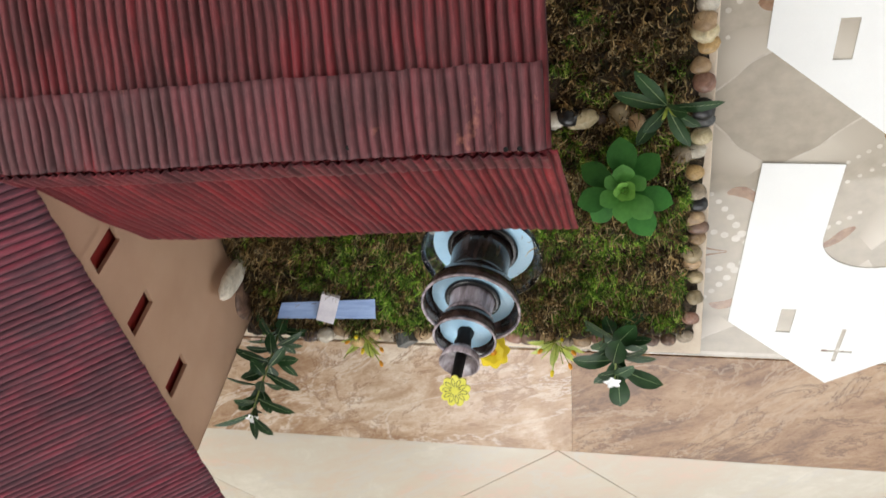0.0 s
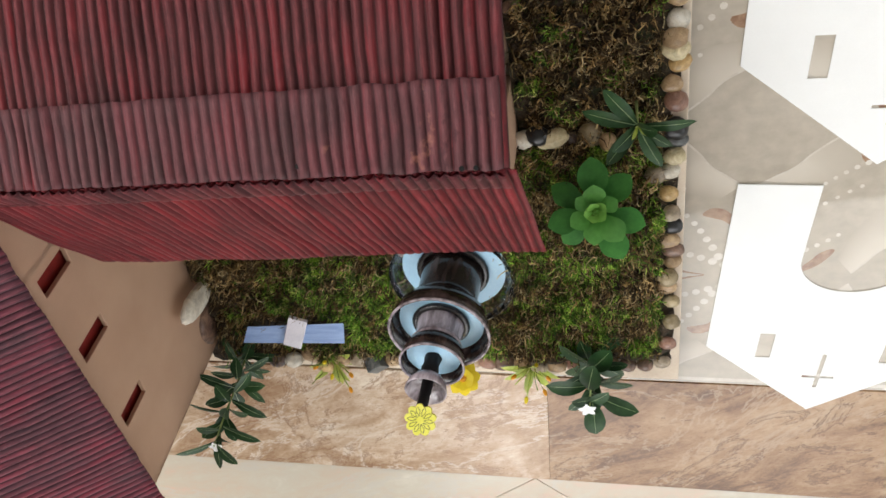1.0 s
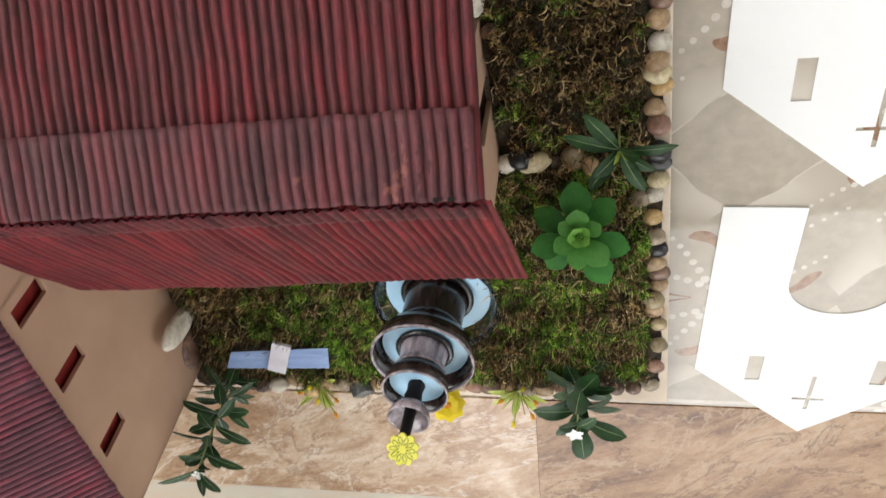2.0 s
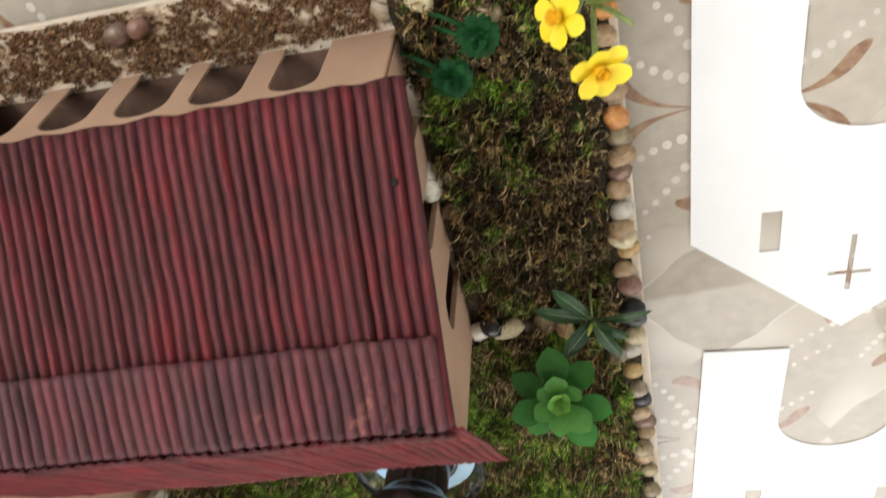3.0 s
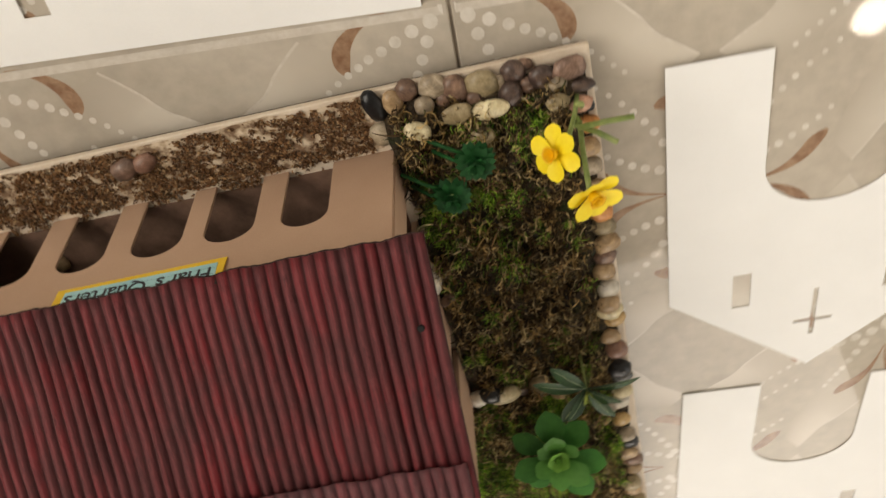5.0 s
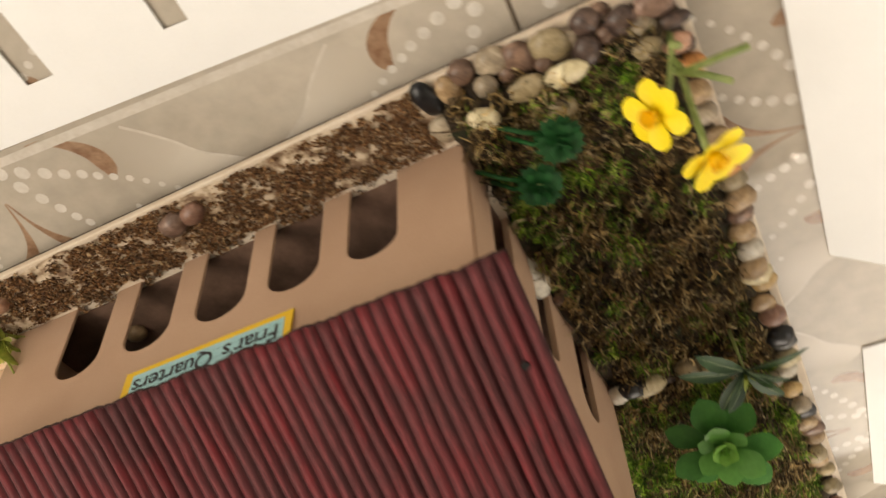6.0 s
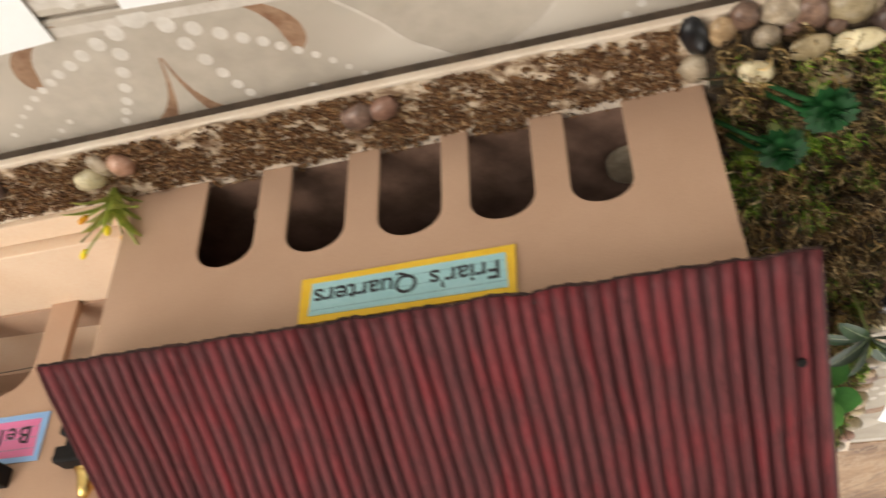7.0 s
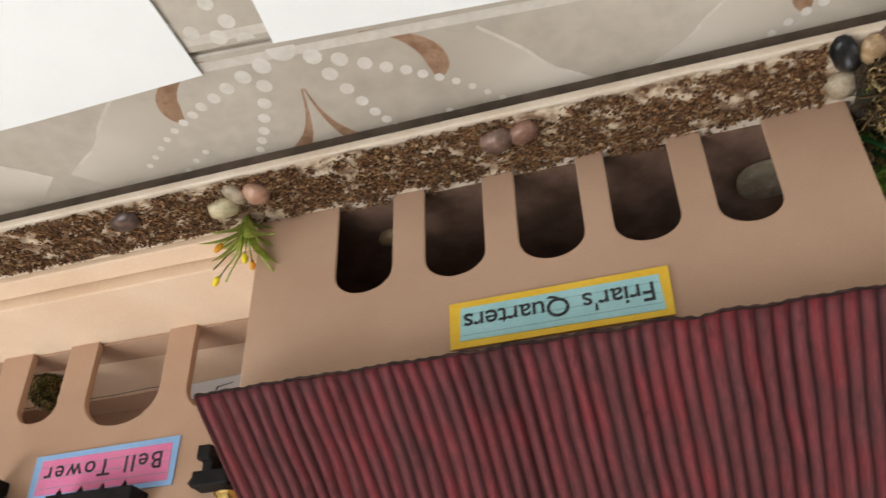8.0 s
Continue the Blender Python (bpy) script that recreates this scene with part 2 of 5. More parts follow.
M_BOARD = surface("cream_board", [(0.35, (0.66, 0.54, 0.42)), (0.65, (0.74, 0.64, 0.52))], 30, 0.6, 0.1, 500)
M_STEP = surface("cream_card", [(0.35, (0.8, 0.59, 0.41)), (0.65, (0.86, 0.66, 0.48))], 22, 0.7, 0.1, 500)
M_PAPER = surface("white_card", [(0.4, (0.88, 0.885, 0.885)), (0.6, (0.9, 0.905, 0.905))], 20, 0.55, 0.04, 900)
M_PLASTER = surface("white_plaster", [(0.4, (0.72, 0.71, 0.68)), (0.6, (0.77, 0.76, 0.73))], 3, 0.8, 0.1, 60)
M_WIN = surface("red_window_paint", [(0.4, (0.2, 0.014, 0.011)), (0.6, (0.28, 0.022, 0.015))], 60, 0.6, 0.1, 600)
M_BLACK = surface("black_paint", [(0.4, (0.006, 0.0055, 0.0055)), (0.6, (0.012, 0.011, 0.011))], 80, 0.6, 0.1, 500, spec=0.2)
M_GLOSS = surface("glossy_black_glue", [(0.4, (0.006, 0.0055, 0.006)), (0.6, (0.014, 0.012, 0.013))], 200, 0.1, 0.5, 400, dist=0.0012)
M_EAVE = surface("dark_brown_eave", [(0.35, (0.012, 0.006, 0.005)), (0.65, (0.06, 0.025, 0.02))], 160, 0.8, 0.3, 700)
M_GOLD = surface("gold_metal", [(0.4, (0.7, 0.48, 0.16)), (0.6, (0.8, 0.58, 0.22))], 80, 0.25, 0.05, 500, metal=1.0)
M_SIGN_Y = surface("yellow_card", [(0.4, (0.84, 0.52, 0.03)), (0.6, (0.88, 0.57, 0.05))], 40, 0.7, 0.05, 600)
M_SIGN_B = surface("aqua_ruled_paper", [(0.4, (0.36, 0.64, 0.66)), (0.6, (0.40, 0.68, 0.7))], 40, 0.7, 0.03, 600)
M_SIGN_L = surface("light_blue_card", [(0.4, (0.28, 0.5, 0.82)), (0.6, (0.32, 0.54, 0.86))], 40, 0.7, 0.05, 600)
M_SIGN_P = surface("pink_ruled_paper", [(0.4, (0.82, 0.22, 0.44)), (0.6, (0.86, 0.26, 0.48))], 40, 0.7, 0.03, 600)
M_INK = surface("black_ink", [(0.4, (0.015, 0.015, 0.02)), (0.6, (0.03, 0.03, 0.035))], 80, 0.6, 0, 500)
M_RULE = surface("grey_ruling", [(0.4, (0.2, 0.33, 0.36)), (0.6, (0.24, 0.37, 0.4))], 80, 0.7, 0, 500)
TILE_STOPS = [(0.32, (0.425, 0.372, 0.308)), (0.5, (0.48, 0.427, 0.357)), (0.68, (0.54, 0.485, 0.412))]
M_TILE = surface("beige_glazed_tile", TILE_STOPS, 7, 0.035, 0, 90, spec=0.28)
M_PETAL, _nt, _bs = graph("light_petal_glaze", 0.035, 0, 0.28)
_fade = _nt.nodes.new("ShaderNodeAttribute")
_fade.attribute_name = "fade"
_thin = ramp(_nt, noise_of(_nt, coords(_nt), 7, 5), TILE_STOPS)
_full = ramp(_nt, noise_of(_nt, coords(_nt), 9, 5), [(0.35, (0.57, 0.515, 0.44)), (0.65, (0.65, 0.595, 0.52))])
_nt.links.new(mixed(_nt, _fade.outputs["Fac"], _thin, _full), _bs.inputs["Base Color"])
M_BEAD = surface("white_bead_glaze", [(0.4, (0.62, 0.58, 0.52)), (0.6, (0.7, 0.66, 0.6))], 60, 0.035, 0, 300, spec=0.28)
M_LINE = surface("pale_line_glaze", [(0.4, (0.58, 0.53, 0.465)), (0.6, (0.64, 0.59, 0.525))], 60, 0.035, 0, 300, spec=0.28)
M_CURL = surface("brown_curl_glaze", [(0.35, (0.25, 0.14, 0.085)), (0.65, (0.4, 0.26, 0.17))], 120, 0.18, 0, 500)
M_GROUT = surface("grey_grout", [(0.4, (0.3, 0.25, 0.2)), (0.6, (0.38, 0.33, 0.27))], 60, 0.9, 0.2, 500)
M_MARBLE = marble("brown_marble_tile", [(0.40, (0.15, 0.075, 0.036)), (0.47, (0.28, 0.152, 0.072)), (0.53, (0.36, 0.215, 0.112)), (0.62, (0.46, 0.315, 0.19))], 10, 0.3, (0.44, 0.31, 0.2), (0.12, 0.056, 0.027))
# Paler stone for one tile, part of it imitating a glossy reflection.
M_MARBLE_PALE = marble("pale_brown_marble_tile", [(0.38, (0.3, 0.17, 0.095)), (0.46, (0.44, 0.295, 0.185)), (0.53, (0.58, 0.435, 0.315)), (0.62, (0.78, 0.69, 0.58))], 9, 0.25, (0.7, 0.6, 0.5), (0.26, 0.14, 0.08))
# The pink first stop stands for reflections on the glossy tile.
M_PALE = marble("pale_cream_tile", [(0.38, (0.66, 0.45, 0.36)), (0.48, (0.57, 0.48, 0.38)), (0.56, (0.57, 0.52, 0.43)), (0.66, (0.66, 0.61, 0.52))], 4, 0.22, (0.55, 0.51, 0.45))
M_BED = surface("moss_bed", [(0.35, (0.018, 0.011, 0.006)), (0.5, (0.05, 0.031, 0.015)), (0.58, (0.02, 0.018, 0.008)), (0.7, (0.035, 0.045, 0.01))], 90, 0.95, 0.9, 500, dist=0.003)
M_MOSS = island_colours("green_moss", [(0.0, (0.05, 0.14, 0.01)), (0.4, (0.2, 0.44, 0.03)), (0.75, (0.48, 0.8, 0.07)), (1.0, (0.9, 0.88, 0.3))], patch=((34, 0.42), (150, 0.2)))
M_DRY = island_colours("dry_moss", [(0.0, (0.06, 0.033, 0.014)), (0.4, (0.22, 0.125, 0.046)), (0.7, (0.68, 0.45, 0.17)), (1.0, (0.98, 0.8, 0.45))], patch=((40, 0.42), (150, 0.16)))
M_SOIL = island_colours("brown_soil_chips", [(0.0, (0.05, 0.022, 0.01)), (0.5, (0.16, 0.076, 0.032)), (0.85, (0.28, 0.145, 0.062)), (1.0, (0.46, 0.32, 0.18))], 0.9)
M_GLASS, _nt, _bs = graph("clear_plastic", 0.08)
_bs.inputs["Transmission Weight"].default_value, _bs.inputs["IOR"].default_value = 1.0, 1.3
M_BROWN = surface("dark_brown_gloss_paint", [(0.3, (0.011, 0.007, 0.006)), (0.52, (0.028, 0.018, 0.016)), (0.72, (0.075, 0.05, 0.048))], 45, 0.14, 0.1, 300, stretch=(2.5, 2.5, 0.5))
M_PURPLE = surface("purple_grey_brushed_paint", [(0.33, (0.1, 0.075, 0.08)), (0.48, (0.29, 0.24, 0.26)), (0.66, (0.55, 0.48, 0.52))], 60, 0.16, 0.15, 400, stretch=(2, 2, 0.5))
M_WATER = surface("pale_blue_card_water", [(0.4, (0.38, 0.62, 0.82)), (0.6, (0.44, 0.68, 0.87))], 40, 0.35, 0.02, 500)
M_BLUE = surface("blue_paper", [(0.35, (0.2, 0.3, 0.56)), (0.65, (0.3, 0.42, 0.68))], 30, 0.5, 0.05, 500, stretch=(1, 6, 1))
M_LILAC = surface("lilac_white_strip", [(0.4, (0.62, 0.6, 0.68)), (0.6, (0.7, 0.68, 0.75))], 60, 0.6, 0.1, 500)
M_YELLOW = surface("yellow_petal", [(0.35, (0.9, 0.68, 0.015)), (0.65, (0.95, 0.77, 0.03))], 90, 0.55, 0.1, 500)
M_LEMON = surface("lemon_foam", [(0.4, (0.8, 0.76, 0.09)), (0.6, (0.86, 0.82, 0.13))], 90, 0.6, 0.05, 500)
M_TRUMPET = surface("deep_yellow_trumpet", [(0.35, (0.86, 0.5, 0.012)), (0.65, (0.92, 0.6, 0.02))], 120, 0.6, 0.2, 500)
M_ORANGE = surface("orange_trumpet", [(0.35, (0.78, 0.3, 0.01)), (0.65, (0.86, 0.42, 0.02))], 120, 0.6, 0.2, 500)
M_STEM = surface("pale_green_stem", [(0.35, (0.2, 0.28, 0.07)), (0.65, (0.34, 0.4, 0.14))], 120, 0.5, 0.1, 500)
M_SPRIG = surface("yellow_green_blade", [(0.35, (0.22, 0.32, 0.045)), (0.65, (0.48, 0.5, 0.1))], 120, 0.5, 0.1, 500, vary=0.25)
M_LEAF = surface("dark_green_leaf", [(0.35, (0.010, 0.034, 0.011)), (0.65, (0.03, 0.078, 0.023))], 60, 0.42, 0.2, 300, spec=0.2, vary=0.3)
M_RIB = surface("pale_leaf_rib", [(0.4, (0.17, 0.26, 0.11)), (0.6, (0.28, 0.36, 0.18))], 60, 0.45, 0, 400)
M_SUCC = surface("green_succulent", [(0.3, (0.022, 0.11, 0.02)), (0.7, (0.06, 0.21, 0.04))], 40, 0.5, 0.05, 400, spec=0.18, vary=0.2)
M_SUCC_MID = surface("mid_green_succulent", [(0.3, (0.06, 0.21, 0.038)), (0.7, (0.12, 0.33, 0.065))], 40, 0.42, 0.08, 300, spec=0.25, vary=0.15)
M_SUCC_IN = surface("light_green_succulent", [(0.3, (0.15, 0.37, 0.065)), (0.7, (0.25, 0.5, 0.105))], 40, 0.5, 0.05, 400, spec=0.2, vary=0.12)
M_EMERALD = surface("emerald_rubber_leaf", [(0.3, (0.005, 0.042, 0.010)), (0.7, (0.013, 0.10, 0.024))], 90, 0.6, 0.1, 400, spec=0.2, vary=0.25)


def stone_paint(name, stops, gloss=0.34):
    """Polished pebble: cloudy patches, thin bands and specks, its own tint on every stone."""
    ma, nt, bs = graph(name, gloss, 0, 0.4)
    info = nt.nodes.new("ShaderNodeObjectInfo")
    shift = nt.nodes.new("ShaderNodeVectorMath")
    shift.operation = "MULTIPLY_ADD"
    nt.links.new(info.outputs["Random"], shift.inputs[0])
    shift.inputs[1].default_value = (3.1, 1.7, 2.3)
    nt.links.new(coords(nt), shift.inputs[2])
    vec = shift.outputs[0]
    (_, low), (_, high) = stops
    cloud = noise_of(nt, vec, 120, 5, 0.6, 0.6)
    col = ramp(nt, cloud, [(0.32, tuple(c * 0.7 for c in low)), (0.5, low), (0.68, high)])
    band = noise_of(nt, vec, 60, 3, 0.5, 2.5)
    col = mixed(nt, ramp(nt, band, [(0.44, (0, 0, 0)), (0.5, (0.22, 0.22, 0.22)), (0.56, (0, 0, 0))]), col, tuple(min(0.85, c * 1.3 + 0.02) for c in high))
    speck = noise_of(nt, vec, 900, 2, 0.6)
    col = mixed(nt, ramp(nt, speck, [(0.6, (0, 0, 0)), (0.7, (0.5, 0.5, 0.5))]), col, tuple(c * 0.45 for c in low))
    hs = node(nt, "ShaderNodeHueSaturation")
    nt.links.new(node_range(nt, info.outputs["Random"], 0.85, 1.3), hs.inputs["Value"])
    nt.links.new(col, hs.inputs["Color"])
    nt.links.new(hs.outputs[0], bs.inputs["Base Color"])
    bumped(nt, bs, cloud, 0.12, 0.0006)
    return ma


STONE = {
    "white": stone_paint("white_pebble", [(0.3, (0.6, 0.54, 0.44)), (0.7, (0.76, 0.71, 0.62))]),
    "cream": stone_paint("cream_pebble", [(0.3, (0.52, 0.43, 0.26)), (0.7, (0.72, 0.63, 0.42))]),
    "tan": stone_paint("tan_pebble", [(0.3, (0.33, 0.215, 0.115)), (0.7, (0.5, 0.36, 0.21))]),
    "brown": stone_paint("brown_pebble", [(0.3, (0.12, 0.07, 0.05)), (0.7, (0.26, 0.16, 0.11))]),
    "grey": stone_paint("grey_pebble", [(0.3, (0.25, 0.195, 0.135)), (0.7, (0.42, 0.345, 0.255))]),
    "olive": stone_paint("olive_pebble", [(0.3, (0.26, 0.2, 0.11)), (0.7, (0.4, 0.32, 0.2))]),
    "black": stone_paint("black_pebble", [(0.3, (0.006, 0.006, 0.007)), (0.7, (0.016, 0.016, 0.02))], 0.3),
    "orange": stone_paint("orange_pebble", [(0.3, (0.46, 0.19, 0.06)), (0.7, (0.6, 0.3, 0.1))]),
    "pink": stone_paint("pink_pebble", [(0.3, (0.5, 0.27, 0.18)), (0.7, (0.62, 0.4, 0.3))]),
    "slate": stone_paint("slate_stone", [(0.3, (0.075, 0.08, 0.082)), (0.7, (0.16, 0.16, 0.155))]),
    "purple": stone_paint("purple_pebble", [(0.3, (0.055, 0.035, 0.029)), (0.7, (0.15, 0.096, 0.075))], 0.3),
    "gold": stone_paint("golden_pebble", [(0.3, (0.42, 0.27, 0.11)), (0.7, (0.58, 0.42, 0.2))]),
    "rose": stone_paint("reddish_brown_pebble", [(0.3, (0.25, 0.13, 0.09)), (0.7, (0.38, 0.22, 0.16))]),
    "mauve": stone_paint("mauve_brown_pebble", [(0.3, (0.15, 0.09, 0.066)), (0.7, (0.31, 0.2, 0.155))]),
    "moss": stone_paint("olive_grey_disc", [(0.3, (0.3, 0.24, 0.165)), (0.7, (0.4, 0.325, 0.235))], 0.5),
}

# ---- room ----
# Unseen room, added with openings for the side lamps and walls that bounce light.
X0, X1, Y0, Y1, TOP = ROOM


west = slab_bm([[(Y0 - 0.12, 0), (Y1 + 0.12, 0), (Y1 + 0.12, TOP), (Y0 - 0.12, TOP)], [(-0.1, 1.25), (-0.1, 2.42), (1.9, 2.42), (1.9, 1.25)]], 0.12)
tagged(part("wall_west", west, M_PLASTER, m=Matrix.Translation((X0 - 0.12, 0, 0)) @ Matrix.Rotation(radians(90), 4, "Z") @ Matrix.Rotation(radians(90), 4, "X")), "unseen white plastered wall with an added window opening", "wall", kind="structure")
south = slab_bm([[(X0, 0), (X1, 0), (X1, TOP), (X0, TOP)], [(-0.65, 1.15), (-0.65, 2.35), (1.25, 2.35), (1.25, 1.15)]], 0.12)
tagged(part("wall_south", south, M_PLASTER, m=Matrix.Translation((0, Y0, 0)) @ Matrix.Rotation(radians(90), 4, "X")), "unseen white plastered wall with an added high window opening", "wall", kind="structure")
east = slab_bm([[(Y0 - 0.12, 0), (Y1 + 0.12, 0), (Y1 + 0.12, TOP), (Y0 - 0.12, TOP)], [(-2.4, 0.9), (-2.4, 2.35), (0.3, 2.35), (0.3, 0.9)]], 0.12)
tagged(part("wall_east", east, M_PLASTER, m=Matrix.Translation((X1, 0, 0)) @ Matrix.Rotation(radians(90), 4, "Z") @ Matrix.Rotation(radians(90), 4, "X")), "unseen white plastered wall with an added wide window opening", "wall", kind="structure")
north = slab_bm([[(X0, 0), (X1, 0), (X1, TOP), (X0, TOP)], [(-1.5, 1.25), (-1.5, 2.42), (1.0, 2.42), (1.0, 1.25)]], 0.12)
tagged(part("wall_north", north, M_PLASTER, m=Matrix.Translation((0, Y1 + 0.12, 0)) @ Matrix.Rotation(radians(90), 4, "X")), "unseen white plastered wall with an added window opening", "wall", kind="structure")
tagged(part("ceiling", box_bm(X0, X1, Y0, Y1, TOP, TOP + 0.1), M_PLASTER), "plain white ceiling", "ceiling", kind="structure")

M_GLOW, _nt, _bs = graph("lamp_glow", 0.5)
_bs.inputs["Emission Color"].default_value, _bs.inputs["Emission Strength"].default_value = (1.0, 0.95, 0.86, 1), 50
M_METAL = surface("white_lamp_metal", [(0.4, (0.75, 0.75, 0.74)), (0.6, (0.8, 0.8, 0.79))], 30, 0.4, 0, 300)


def downlight(x, y, r):
    d = thing("ceiling_lamp", Matrix.Translation((x, y, TOP)), "round white downlight, switched on", "lamp", "ceiling lamps")
    part("ring", lathe_bm([(r, -0.012), (r * 1.12, -0.012), (r * 1.2, 0.0), (r, 0.0)], 32, hoop=True), M_METAL, d, smooth=True)
    part("diffuser", lathe_bm([(0.0, -0.008), (r, -0.008), (r, -0.004), (0.0, -0.004)], 32), M_GLOW, d)


downlight(1.525, -1.475, 0.078)
downlight(0.66, -2.48, 0.012)

# ---- floor ----
FLOOR = Matrix.Translation((0.1165, 0.078, 0)) @ Matrix.Rotation(radians(-3.4), 4, "Z")
floor = thing("floor", FLOOR, "patterned beige ceramic tile floor with brown marble border", "floor", kind="structure")
part("grout_bed", box_bm(-1.9, 2.62, -2.8, 2.5, -0.03, -0.0025), M_GROUT, floor)
TS = 0.607


def clip_box(bm, x0, x1, y0, y1):
    for co, no in (((x0, 0, 0), (-1, 0, 0)), ((x1, 0, 0), (1, 0, 0)), ((0, y0, 0), (0, -1, 0)), ((0, y1, 0), (0, 1, 0))):
        bmesh.ops.bisect_plane(bm, geom=bm.verts[:] + bm.edges[:] + bm.faces[:], plane_co=co, plane_no=no, clear_outer=True)
    return bm


def flat_poly(bm, pts, z):
    bm.faces.new([bm.verts.new((x, y, z)) for x, y in pts])


def ribbon(bm, pts, widths, z):
    left, right = [], []
    for i, p in enumerate(pts):
        a, b = Vector(pts[max(0, i - 1)]), Vector(pts[min(len(pts) - 1, i + 1)])
        d = (b - a).normalized()
        n = Vector((-d.y, d.x)) * widths[i] / 2
        left.append(bm.verts.new((p[0] + n.x, p[1] + n.y, z)))
        right.append(bm.verts.new((p[0] - n.x, p[1] - n.y, z)))
    for i in range(len(pts) - 1):
        bm.faces.new((left[i], right[i], right[i + 1], left[i + 1]))


def smooth_line(pts, n=6):
    out = []
    for i in range(len(pts) - 1):
        p0, p1, p2, p3 = pts[max(0, i - 1)], pts[i], pts[i + 1], pts[min(len(pts) - 1, i + 2)]
        for k in range(n):
            t = k / n
            out.append(tuple(0.5 * (2 * b + (c - a) * t + (2 * a - 5 * b + 4 * c - d) * t * t + (3 * b - a - 3 * c + d) * t ** 3) for a, b, c, d in zip(p0, p1, p2, p3)))
    return out + [tuple(pts[-1])]


def fading_strip(bm, inner, outer, z):
    """A glaze that is full along the inner line and thins out towards the outer one."""
    fade = bm.verts.layers.float.get("fade") or bm.verts.layers.float.new("fade")
    rows = []
    for share in (0.0, 0.35, 0.7, 1.0):
        row = []
        for (ax, ay), (bx, by) in zip(inner, outer):
            v = bm.verts.new((ax + (bx - ax) * share, ay + (by - ay) * share, z))
            along = len(row) / (len(inner) - 1)
            v[fade] = (1 - share ** 1.5) * min(1.0, 2.2 * (1 - along))
            row.append(v)
        rows.append(row)
    for a, b in zip(rows, rows[1:]):
        for k in range(len(a) - 1):
            bm.faces.new((a[k], a[k + 1], b[k + 1], b[k]))


def disc(bm, x, y, r, z, n=14):
    flat_poly(bm, [(x + r * math.cos(2 * math.pi * i / n), y + r * math.sin(2 * math.pi * i / n)) for i in range(n)], z)


CHAIN_A = [(0.0127, -0.0085), (0.022, -0.0150), (0.032, -0.021), (0.041, -0.027), (0.050, -0.033), (0.058, -0.039), (0.066, -0.046), (0.073, -0.053), (0.080, -0.061), (0.086, -0.069), (0.092, -0.077), (0.097, -0.085)]
CHAIN_FLAT = [(0.0127, -0.0077), (0.0244, -0.012), (0.0352, -0.0168), (0.0443, -0.0212), (0.053, -0.0249), (0.060, -0.029), (0.0672, -0.0328), (0.0745, -0.037), (0.0815, -0.0418), (0.088, -0.047), (0.0945, -0.0525), (0.101, -0.058)]
CHAIN_B = [(0.0165, -0.0193), (0.0205, -0.0295), (0.0235, -0.039), (0.027, -0.0475), (0.0315, -0.0555), (0.0365, -0.0635), (0.042, -0.071), (0.048, -0.078)]
CHAIN_SPLAY = [(0.0168, -0.0193), (0.0215, -0.0298), (0.026, -0.039), (0.030, -0.0472), (0.034, -0.0535), (0.0378, -0.0595), (0.0415, -0.066)]
CURL = [(0.038, -0.001), (0.050, -0.0028), (0.060, -0.0085), (0.067, -0.0165), (0.069, -0.0255), (0.067, -0.033)]
FORK = [(0.0, -0.025), (-0.0035, -0.041), (-0.0085, -0.054), (-0.016, -0.064), (-0.025, -0.071), (-0.032, -0.078)]
FORK2 = [(0.001, -0.025), (0.0035, -0.041), (0.0085, -0.054), (0.016, -0.064), (0.025, -0.071), (0.032, -0.078)]
PETAL_EDGE = [(0.022, 0.083), (0.052, 0.09), (0.074, 0.106), (0.082, 0.132)]
ARM = [(0.006, 0.097), (0.019, 0.106), (0.0295, 0.1125), (0.036, 0.119), (0.041, 0.1255), (0.052, 0.136), (0.061, 0.1435)]


